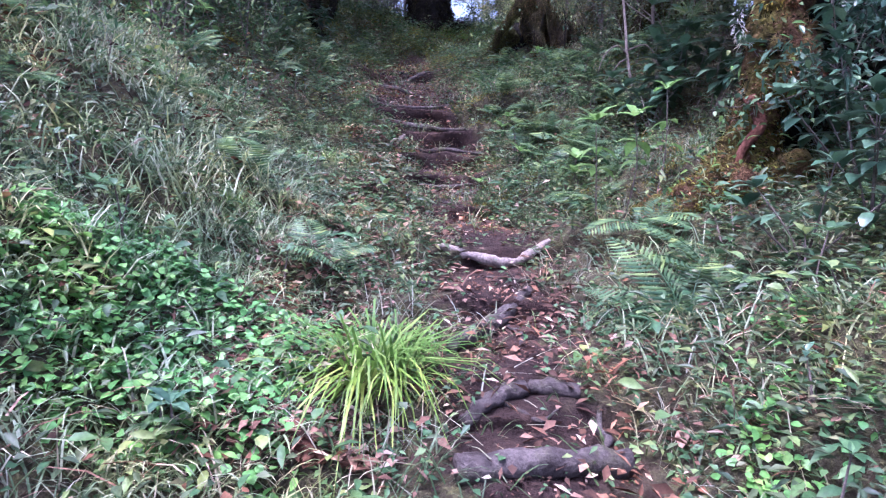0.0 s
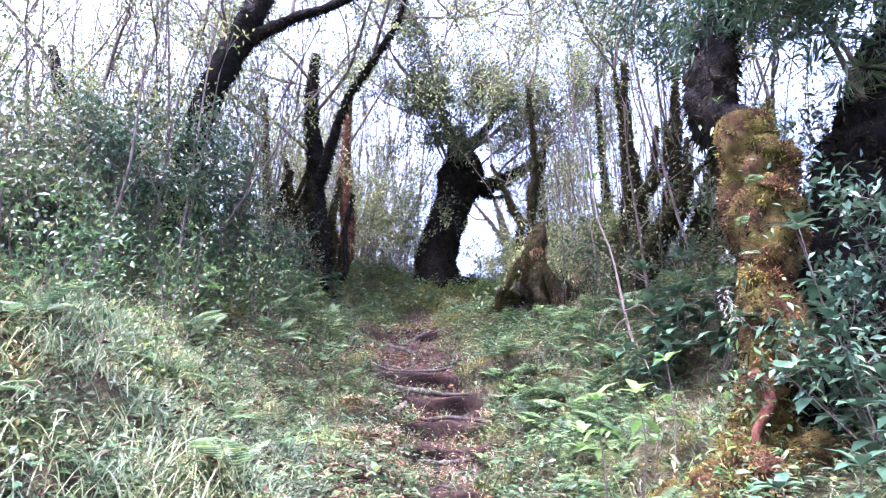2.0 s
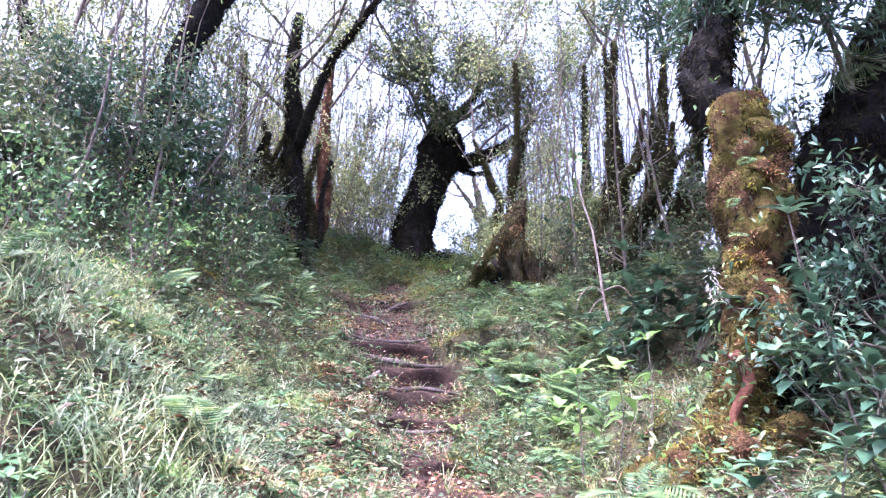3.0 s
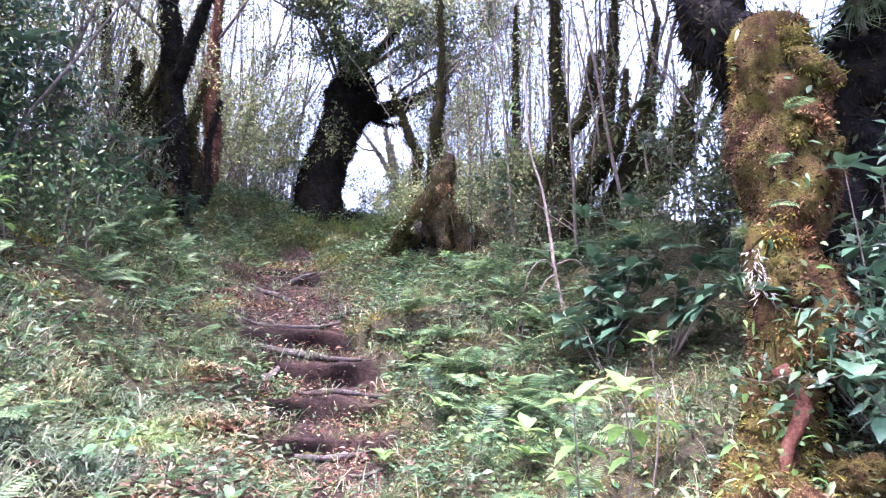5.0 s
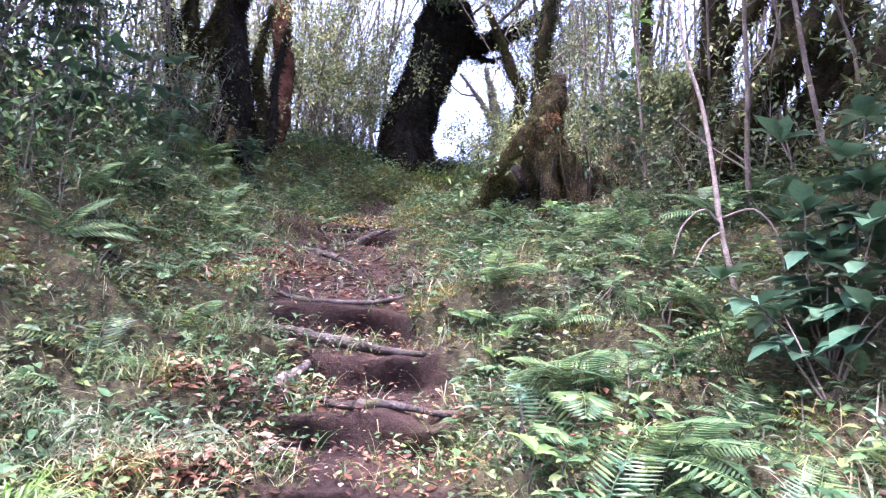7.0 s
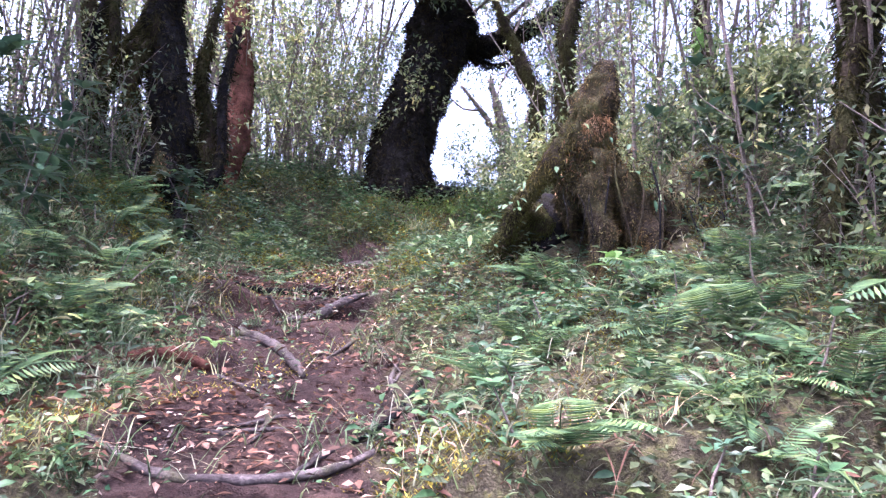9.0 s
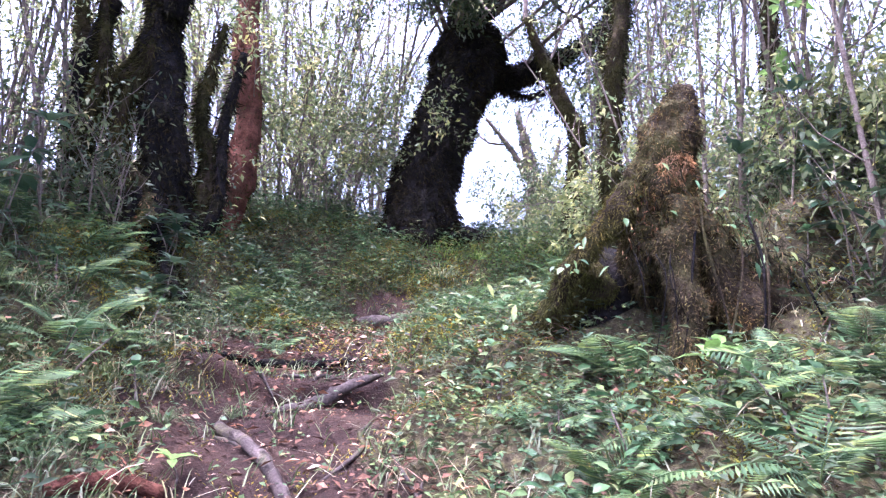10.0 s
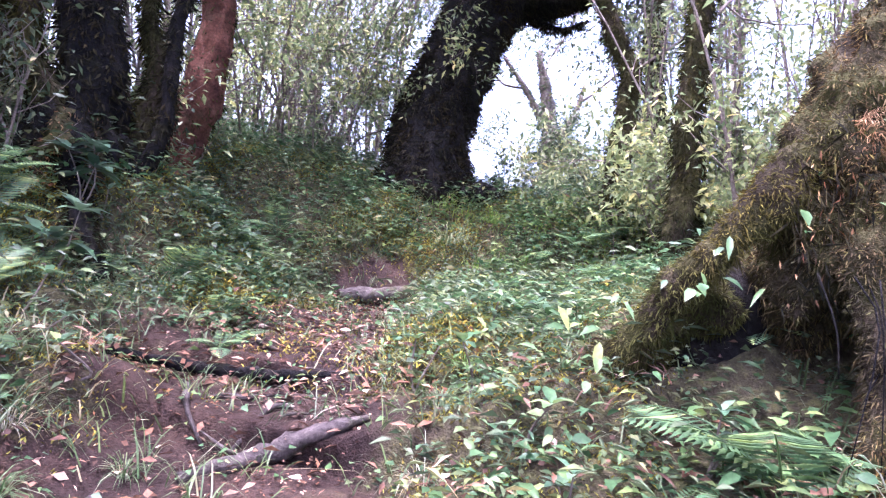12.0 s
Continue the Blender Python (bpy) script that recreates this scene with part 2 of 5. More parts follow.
LEAF = {  # along, across, up; triangles
    "simple": ([(0, 0, 0), (0.45, 0.5, 0.07), (1, 0, 0), (0.45, -0.5, 0.07)], [(0, 2, 1), (0, 3, 2)]),
    "full": ([(0, 0, 0), (0.28, 0.4, 0.05), (0.62, 0.44, 0.04), (1, 0, -0.06), (0.62, -0.44, 0.04), (0.28, -0.4, 0.05), (0.3, 0, -0.01), (0.65, 0, -0.02)],
             [(0, 6, 1), (6, 2, 1), (6, 7, 2), (7, 3, 2), (0, 5, 6), (5, 4, 6), (6, 4, 7), (7, 4, 3)]),
    "blade": ([(0, 0.5, 0), (0, -0.5, 0), (0.35, 0.45, 0), (0.35, -0.45, 0), (0.7, 0.3, 0), (0.7, -0.3, 0), (1, 0, 0)],
              [(0, 1, 2), (1, 3, 2), (2, 3, 4), (3, 5, 4), (4, 5, 6)]),
}


def unit(v):
    return v / np.maximum(np.linalg.norm(v, axis=-1, keepdims=True), 1e-9)


def leaves(pos, way, up, length, width, shape="simple", droop=0.0):
    """Vertices and triangles of many leaves at once."""
    pts, tris = LEAF[shape]
    pts, tris = np.array(pts, float), np.array(tris)
    n = len(pos)
    way = unit(np.asarray(way, float))
    side = unit(np.cross(np.asarray(up, float), way))
    nor = np.cross(way, side)
    length, width = np.broadcast_to(length, n)[:, None, None], np.broadcast_to(width, n)[:, None, None]
    v = np.asarray(pos)[:, None] + pts[None, :, 0:1] * length * way[:, None] + pts[None, :, 1:2] * width * side[:, None] + pts[None, :, 2:3] * length * nor[:, None]
    v[:, :, 2] -= (np.broadcast_to(droop, n)[:, None] * length[:, :, 0]) * pts[None, :, 0] ** 2
    f = tris[None] + (np.arange(n) * len(pts))[:, None, None]
    return v.reshape(-1, 3), f.reshape(-1, 3)


def joined(pieces):
    vs, fs, k = [], [], 0
    for v, f in pieces:
        vs.append(v)
        fs.append(np.asarray(f) + k)
        k += len(v)
    return np.concatenate(vs), np.concatenate(fs)


def bent(points, steps):
    """A smooth line through points."""
    p = np.array(points, float)
    q = np.vstack([2 * p[0] - p[1], p, 2 * p[-1] - p[-2]])
    out = []
    for i in range(len(p) - 1):
        a, b, c, d = q[i:i + 4]
        for s in np.arange(steps) / steps:
            out.append(0.5 * (2 * b + (c - a) * s + (2 * a - 5 * b + 4 * c - d) * s * s + (3 * b - a - 3 * c + d) * s ** 3))
    out.append(p[-1])
    return np.array(out)


def tube(points, radii, sides=8, steps=1, lumps=0.0, freq=5.0, seed=0.0, cap=True):
    """A tapered, lumpy round limb along points, in triangles."""
    p = bent(points, steps) if steps > 1 else np.array(points, float)
    r = np.interp(np.linspace(0, 1, len(p)), np.linspace(0, 1, len(radii)), radii)
    t = unit(np.gradient(p, axis=0))
    ref = np.array([1.0, 0.13, 0.07]) if abs(t[0, 0]) < 0.8 else np.array([0.1, 1.0, 0.05])
    a = unit(np.cross(t, ref))
    b = np.cross(t, a)
    ang = np.linspace(0, 2 * np.pi, sides, endpoint=False)
    ring = p[:, None] + r[:, None, None] * (np.cos(ang)[None, :, None] * a[:, None] + np.sin(ang)[None, :, None] * b[:, None])
    if lumps:
        flat = ring.reshape(-1, 3)
        k = np.array([noise.fractal(Vector((q[0] * freq, q[1] * freq, q[2] * freq * 0.4)) + Vector((seed, 0, 0)), 1.0, 2.0, 4) for q in flat]).reshape(len(p), sides)
        ring = p[:, None] + (ring - p[:, None]) * (1 + lumps * k)[:, :, None]
    v = ring.reshape(-1, 3)
    i, j = np.meshgrid(np.arange(len(p) - 1), np.arange(sides), indexing="ij")
    q0, q1 = i * sides + j, i * sides + (j + 1) % sides
    q2, q3 = q1 + sides, q0 + sides
    f = np.concatenate([np.stack([q0, q1, q2], -1).reshape(-1, 3), np.stack([q0, q2, q3], -1).reshape(-1, 3)])
    if cap:
        n = len(v)
        v = np.vstack([v, p[0], p[-1]])
        js = np.arange(sides)
        e = (len(p) - 1) * sides
        f = np.concatenate([f, np.stack([(js + 1) % sides, js, np.full(sides, n)], -1), np.stack([e + js, e + (js + 1) % sides, np.full(sides, n + 1)], -1)])
    return v, f


def shreds(points, radii, count, rng, length=(0.03, 0.09), width=(0.008, 0.02), hang=0.7, span=(0.0, 1.0), shape="simple"):
    """Shreds of moss standing off and hanging from a limb."""
    p = bent(points, 8)
    s = rng.uniform(span[0], span[1], count) * (len(p) - 1)
    i = np.minimum(s.astype(int), len(p) - 2)
    c = p[i] + (p[i + 1] - p[i]) * (s - i)[:, None]
    t = unit(p[i + 1] - p[i])
    r = np.interp(s / (len(p) - 1), np.linspace(0, 1, len(radii)), radii)
    d = rng.normal(size=(count, 3))
    d = unit(d - (d * t).sum(1, keepdims=True) * t)
    w = d * (1.0 - hang * 0.5) + np.array([0, 0, -hang]) + rng.normal(size=(count, 3)) * 0.35
    return leaves(c + d * r[:, None] * 0.97, w, d + rng.normal(size=(count, 3)) * 0.3 + 0.01, rng.uniform(*length, count), rng.uniform(*width, count), shape)


def shreds_on(v, f, count, rng, length, width, hang, low=-1e9, high=1e9):
    """Shreds of moss growing out of a surface between two heights."""
    a, b, c = v[f[:, 0]], v[f[:, 1]], v[f[:, 2]]
    n = np.cross(b - a, c - a)
    area = np.linalg.norm(n, axis=1) * ((a[:, 2] > low) & (a[:, 2] < high))
    k = rng.choice(len(f), count, p=area / area.sum())
    s, t = rng.uniform(size=(count, 1)), rng.uniform(size=(count, 1))
    s, t = np.where(s + t > 1, 1 - s, s), np.where(s + t > 1, 1 - t, t)
    p = a[k] + s * (b[k] - a[k]) + t * (c[k] - a[k])
    d = unit(n[k])
    w = d * (1.0 - hang * 0.5) + np.array([0, 0, -hang]) + rng.normal(size=(count, 3)) * 0.45
    return leaves(p - d * 0.004, w, d + rng.normal(size=(count, 3)) * 0.4 + 0.01, rng.uniform(*length, count), rng.uniform(*width, count))


def branching(start, way, length, radius, depth, rng, spread=0.6, rise=0.15, out=None):
    """A forking bough: tubes, and the points along its twigs where leaves sit."""
    if out is None:
        out = ([], [])
    tubes, spots = out
    pts, d = [np.array(start, float)], unit(np.array(way, float))
    for _ in range(4):
        d = unit(d + rng.normal(size=3) * 0.22 + np.array([0, 0, rise * 0.3]))
        pts.append(pts[-1] + d * length / 4)
    tubes.append(tube(pts, [radius, radius * 0.55], 6 if depth > 1 else 4, 2 if depth > 1 else 1, cap=False))
    if depth <= 1:
        spots.extend((pts[k], d) for k in (1, 2, 3, 4))
    if depth > 0:
        for k in (2, 3, 4, 4):
            w = unit(d + rng.normal(size=3) * spread + np.array([0, 0, rise]))
            branching(pts[k], w, length * rng.uniform(0.5, 0.75), radius * 0.55, depth - 1, rng, spread, rise, out)
    return out


def leaf_cloud(spots, per, rng, length, width, scatter=0.06, shape="simple", droop=0.2):
    c = np.array([s[0] for s in spots]).repeat(per, 0)
    d = np.array([s[1] for s in spots]).repeat(per, 0)
    n = len(c)
    w = d * 0.5 + rng.normal(size=(n, 3)) * 0.8
    return leaves(c + rng.normal(size=(n, 3)) * scatter, w, np.array([0, 0, 1.0]) + rng.normal(size=(n, 3)) * 0.5, rng.uniform(*length, n), rng.uniform(*width, n), shape, droop)


def relief(x, y):
    return 0.03 * noise.fractal(Vector((x * 4, y * 4, 0)), 1.0, 2.0, 4)


def floor_point(x, y, sink=0.0):
    return np.array([x, y, float(ground_z(x, y)) + relief(x, y) - sink])


# ---- ground ----
def undercut(x, y):
    """How far the foot of each earth step is hollowed back under its lip."""
    u = x - np.interp(y, TRAIL_Y, TRAIL_X)
    yy = y + 0.12 * np.sin(2.6 * x + 0.8 * y) + 0.08 * np.abs(u)
    shift = np.zeros_like(yy)
    for k in range(len(RISE_Y) - 1):
        a, b = RISE_Y[k], RISE_Y[k + 1]
        if b - a < 0.1:
            deep = 0.45 * (RISE_Z[k + 1] - RISE_Z[k])
            shift += np.interp(yy, [a - 0.1, a, b, b + 0.1], [0, deep, -0.6 * deep, 0])
    return shift * np.clip(1.6 - np.abs(u) / 0.5, 0, 1) * (0.75 + 0.5 * np.sin(9 * x + 4 * y))


def make_ground():
    xs = np.concatenate([[-400, -200, -100, -60, -40, -28], np.arange(-20, -5, 0.6), np.arange(-5, 5, 0.05), np.arange(5, 20, 0.6), [28, 40, 60, 100, 200, 400]])
    ys = np.concatenate([[-400, -200, -100, -60, -40, -25, -15, -10], np.arange(-6, -1, 0.4), np.arange(-1, 1, 0.05), np.arange(1, 12.5, 0.024), np.arange(12.5, 14, 0.05), np.arange(14, 24, 0.4), [27, 32, 40, 60, 100, 200, 400]])
    gx, gy = np.meshgrid(xs, ys)
    z = ground_z(gx, gy)
    near = (np.abs(gx) < 5) & (gy > -1) & (gy < 14)
    rough = np.array([noise.fractal(Vector((a * 4, b * 4, 0)), 1.0, 2.0, 4) if k else 0.0 for a, b, k in zip(gx.ravel(), gy.ravel(), near.ravel())]).reshape(gx.shape)
    z = z + 0.03 * rough
    v = np.stack([gx, gy + undercut(gx, gy), z], -1).reshape(-1, 3)
    w = len(xs)
    i, j = np.meshgrid(np.arange(len(ys) - 1), np.arange(w - 1), indexing="ij")
    q = i * w + j
    me = mesh_from("ground", v, np.stack([q, q + 1, q + w + 1, q + w], -1).reshape(-1, 4), M_ground, True)
    at = me.attributes.new("worn", "FLOAT", "POINT")
    at.data.foreach_set("value", worn_at(gx, gy).astype(np.float32).ravel())
    return tagged(new("ground", me), "damp brown trail soil between mossy banks", "ground", kind="structure")


make_ground()

# ---- trees ----
def tree(label, limbs, bark, rng, moss=None, crown=None, group=""):
    """limbs: (name, points, radii, lumps); the first is the trunk. moss: (material, density, lengths, widths, hang). crown: (leaf material, boughs, leaves per spot, lengths, widths)."""
    base = Vector(limbs[0][1][0])
    root = tagged(new("tree"), label, "tree", group)
    root.location = base
    for name, pts, radii, lumps in limbs:
        big = max(radii) > 0.1
        v, f = tube(pts, radii, 30 if big else 12, 10, lumps, 7.0 if big else 10.0, rng.uniform(0, 50))
        ob = part(name, mesh_from(name, v - np.array(base), f, bark, True), root)
        if moss:
            mat, per, ln, wd, hang = moss
            size = np.linalg.norm(np.diff(np.array(pts), axis=0), axis=1).sum()
            sv, sf = shreds_on(v, f, int(per * size * (0.4 + 6 * max(radii))), rng, ln, wd, hang)
            tagged(part("moss", mesh_from("moss", sv - np.array(base), sf, mat), ob), kind="stuff")
    if crown:
        mat, boughs, per, ln, wd = crown
        for start, way, length, radius, depth in boughs:
            tubes, spots = branching(start, way, length * 1.45, radius, depth, rng, 0.75)
            v, f = joined(tubes)
            bough = part("branch", mesh_from("branch", v - np.array(base), f, M_twig, True), root)
            v, f = leaf_cloud(spots, per, rng, ln, wd, 0.11)
            tagged(part("foliage", mesh_from("foliage", v - np.array(base), f, mat), bough), kind="stuff")
    return root


rng = np.random.default_rng(7)
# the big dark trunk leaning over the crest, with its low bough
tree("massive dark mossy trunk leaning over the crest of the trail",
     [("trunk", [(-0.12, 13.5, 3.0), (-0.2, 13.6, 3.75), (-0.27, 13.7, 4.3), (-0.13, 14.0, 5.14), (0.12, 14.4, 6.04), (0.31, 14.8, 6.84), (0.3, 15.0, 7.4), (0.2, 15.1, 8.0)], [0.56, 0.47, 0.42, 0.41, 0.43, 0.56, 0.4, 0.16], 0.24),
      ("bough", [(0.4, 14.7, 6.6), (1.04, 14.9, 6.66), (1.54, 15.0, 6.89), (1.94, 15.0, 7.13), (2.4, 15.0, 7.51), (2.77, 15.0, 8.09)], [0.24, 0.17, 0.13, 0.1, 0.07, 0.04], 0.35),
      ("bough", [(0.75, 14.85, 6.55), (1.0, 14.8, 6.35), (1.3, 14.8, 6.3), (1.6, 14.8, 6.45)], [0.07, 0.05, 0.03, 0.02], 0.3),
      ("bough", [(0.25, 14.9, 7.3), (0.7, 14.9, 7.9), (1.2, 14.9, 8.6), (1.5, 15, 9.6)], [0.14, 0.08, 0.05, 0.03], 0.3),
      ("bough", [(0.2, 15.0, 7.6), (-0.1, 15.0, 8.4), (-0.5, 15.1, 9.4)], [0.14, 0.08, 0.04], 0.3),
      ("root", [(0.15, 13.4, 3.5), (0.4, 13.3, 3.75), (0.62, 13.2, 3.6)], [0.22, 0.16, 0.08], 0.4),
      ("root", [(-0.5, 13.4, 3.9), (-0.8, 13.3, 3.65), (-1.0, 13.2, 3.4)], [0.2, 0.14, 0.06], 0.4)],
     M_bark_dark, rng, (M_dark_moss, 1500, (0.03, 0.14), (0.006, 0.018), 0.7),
     (M_dull, [(start, way, length, radius, 3) for start, way, length, radius in (
         ((1.2, 14.9, 6.8), (0.6, -0.2, 0.9), 1.2, 0.04), ((1.94, 15, 7.13), (0.8, 0, 0.5), 1.4, 0.035), ((0.0, 14.8, 7.2), (-0.6, -0.5, 0.6), 1.4, 0.05),
         ((0.5, 15.0, 7.6), (0.5, -0.3, 0.7), 1.6, 0.06), ((-0.2, 15, 8.4), (-0.5, -0.3, 0.6), 1.5, 0.05), ((0.9, 14.9, 8.2), (0.3, -0.4, 1), 1.7, 0.05),
         ((0.7, 14.8, 6.9), (0.3, -0.5, 0.8), 1.0, 0.03), ((-0.1, 14.9, 7.8), (0.1, -0.7, 0.6), 1.3, 0.04),
         ((0.2, 14.6, 7.2), (0.0, -0.7, 0.7), 1.0, 0.04), ((0.3, 14.5, 7.1), (0.5, -0.5, 0.6), 0.8, 0.03), ((0.1, 14.5, 7.3), (-0.2, -0.6, 0.9), 1.0, 0.03), ((0.5, 14.6, 7.4), (0.4, -0.4, 0.9), 1.0, 0.03), ((0.0, 14.7, 7.0), (-0.5, -0.4, 0.5), 0.9, 0.03), ((-0.5, 15.1, 9.3), (-0.6, -0.2, 0.5), 1.5, 0.04), ((1.4, 15, 9.3), (0.5, -0.2, 0.4), 1.5, 0.04))], 11, (0.05, 0.12), (0.02, 0.05)))
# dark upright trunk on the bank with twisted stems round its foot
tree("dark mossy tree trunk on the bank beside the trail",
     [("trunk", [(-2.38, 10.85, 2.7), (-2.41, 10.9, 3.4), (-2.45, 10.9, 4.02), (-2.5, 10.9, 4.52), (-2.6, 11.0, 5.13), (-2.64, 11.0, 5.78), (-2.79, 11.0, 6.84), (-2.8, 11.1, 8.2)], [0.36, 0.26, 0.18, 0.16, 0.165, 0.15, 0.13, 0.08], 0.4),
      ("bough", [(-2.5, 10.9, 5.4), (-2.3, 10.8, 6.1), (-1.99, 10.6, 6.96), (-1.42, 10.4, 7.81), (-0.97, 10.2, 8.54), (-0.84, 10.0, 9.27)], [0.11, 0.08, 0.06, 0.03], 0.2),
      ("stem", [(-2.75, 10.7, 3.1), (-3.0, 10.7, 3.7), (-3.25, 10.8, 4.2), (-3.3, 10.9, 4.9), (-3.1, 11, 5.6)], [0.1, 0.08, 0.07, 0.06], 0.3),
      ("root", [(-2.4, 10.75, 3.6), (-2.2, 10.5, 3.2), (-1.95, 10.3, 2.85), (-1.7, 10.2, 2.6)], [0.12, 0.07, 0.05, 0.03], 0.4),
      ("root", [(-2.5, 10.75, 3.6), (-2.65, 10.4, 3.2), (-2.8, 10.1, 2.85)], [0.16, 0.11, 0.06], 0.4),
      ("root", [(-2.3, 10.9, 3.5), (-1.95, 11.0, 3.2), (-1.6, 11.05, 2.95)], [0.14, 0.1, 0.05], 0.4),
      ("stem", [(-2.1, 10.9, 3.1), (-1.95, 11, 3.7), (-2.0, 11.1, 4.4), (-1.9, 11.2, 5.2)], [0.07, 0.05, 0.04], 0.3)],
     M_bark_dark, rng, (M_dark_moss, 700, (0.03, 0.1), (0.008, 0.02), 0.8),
     (M_thicket, [((-2.64, 11, 5.9), (-0.6, -0.5, 0.7), 1.5, 0.04, 3), ((-2.75, 11, 6.8), (0.5, -0.5, 0.8), 1.7, 0.04, 3), ((-1.5, 10.4, 7.7), (0.7, -0.3, 0.5), 1.8, 0.04, 3), ((-2.8, 11, 7.5), (-0.4, -0.2, 0.9), 1.6, 0.04, 3), ((-1.0, 10.2, 8.5), (0.9, -0.2, 0.1), 1.8, 0.03, 3)], 6, (0.05, 0.1), (0.02, 0.045)))
for pts, radii, label in (([(-2.34, 10.75, 2.8), (-2.38, 10.8, 3.2), (-2.42, 10.85, 3.65)], [0.36, 0.32, 0.2], "brown moss heaped round the foot of a dark trunk"),):
    skirt_v, skirt_f = tube(pts, radii, 30, 8, 0.55, 6.0, 4.0)
    skirt = tagged(new("moss_bank", mesh_from("moss_bank", skirt_v, skirt_f, M_bark_moss, True)), label, "moss")
    for mat, n in ((M_mossy, 9000), (M_rust, 4500)):
        v, f = shreds_on(skirt_v, skirt_f, n, rng, (0.015, 0.06), (0.004, 0.011), 0.9)
        tagged(part("moss", mesh_from("moss", v, f, mat), skirt), kind="stuff")
v, f = tube([(-4.6, 10.0, 3.3), (-3.8, 10.15, 3.45), (-3.2, 10.35, 3.42), (-2.75, 10.6, 3.3)], [0.15, 0.17, 0.14, 0.1], 20, 8, 0.5, 5.0, 8.0)
fallen = tagged(new("fallen_log", mesh_from("fallen_log", v, f, M_bark_moss, True)), "moss-covered fallen log lying along the bank", "log")
v, f = shreds_on(v, f, 7000, rng, (0.015, 0.06), (0.004, 0.012), 0.4)
tagged(part("moss", mesh_from("moss", v, f, M_gold), fallen), kind="stuff")
for pts, radii in (([(-2.45, 10.7, 3.4), (-2.62, 10.72, 3.82), (-2.78, 10.75, 4.05), (-2.8, 10.8, 4.5), (-2.62, 10.85, 5.0), (-2.75, 11.0, 5.8)], [0.12, 0.1, 0.08, 0.07, 0.06, 0.03]),
                   ([(-3.2, 10.8, 3.2), (-3.36, 11.0, 4.0), (-3.22, 11.1, 4.55), (-2.85, 11.1, 5.05), (-2.7, 11.2, 5.9)], [0.12, 0.11, 0.09, 0.08, 0.05]),
                   ([(-2.15, 11.0, 3.4), (-2.2, 11.3, 4.1), (-2.32, 11.3, 4.7), (-2.2, 11.4, 5.6)], [0.09, 0.07, 0.06, 0.03]),
                   ([(-3.0, 10.6, 3.1), (-2.95, 10.65, 3.6), (-3.1, 10.7, 4.1), (-3.02, 10.8, 4.9), (-3.2, 10.9, 5.8)], [0.08, 0.06, 0.06, 0.05, 0.03])):
    tree("twisted olive mossy stem beside a dark trunk", [("trunk", pts, radii, 0.5)], M_bark_moss, rng, (M_mossy, 1800, (0.02, 0.12), (0.004, 0.012), 0.9), None, "twisted mossy stems")
# reddish trunk beside it
tree("slender reddish-brown trunk with peeling bark",
     [("trunk", [(-2.5, 11.7, 3.0), (-2.32, 11.95, 3.7), (-2.16, 12.0, 4.2), (-2.13, 12.1, 4.9), (-2.24, 12.1, 5.68), (-2.28, 12.2, 6.52), (-2.24, 12.2, 7.8)], [0.3, 0.2, 0.17, 0.15, 0.14, 0.11, 0.06], 0.3)],
     M_bark_red, rng, (M_mossy, 160, (0.03, 0.08), (0.01, 0.02), 0.8),
     (M_thicket, [((-2.25, 12.2, 6.6), (0.4, -0.5, 0.8), 1.5, 0.03, 3), ((-2.25, 12.2, 7.4), (-0.3, -0.4, 0.8), 1.5, 0.03, 3)], 9, (0.05, 0.1), (0.025, 0.05)))
tree("thin mossy trunk at the back of the bank",
     [("trunk", [(-3.6, 11.4, 3.2), (-3.59, 11.5, 4.01), (-3.56, 11.5, 4.68), (-3.69, 11.5, 5.25), (-3.81, 11.5, 6.2), (-3.9, 11.5, 7.5)], [0.16, 0.1, 0.09, 0.09, 0.07, 0.04], 0.25),
      ("bough", [(-3.58, 11.5, 4.4), (-3.3, 11.4, 4.9), (-3.0, 11.3, 5.3), (-2.8, 11.3, 6)], [0.06, 0.05, 0.03], 0.25)],
     M_bark_moss, rng, (M_mossy, 1000, (0.02, 0.08), (0.004, 0.012), 0.8),
     (M_thicket, [((-3.8, 11.5, 6.2), (-0.4, -0.5, 0.7), 1.4, 0.03, 3)], 9, (0.05, 0.1), (0.02, 0.045)))
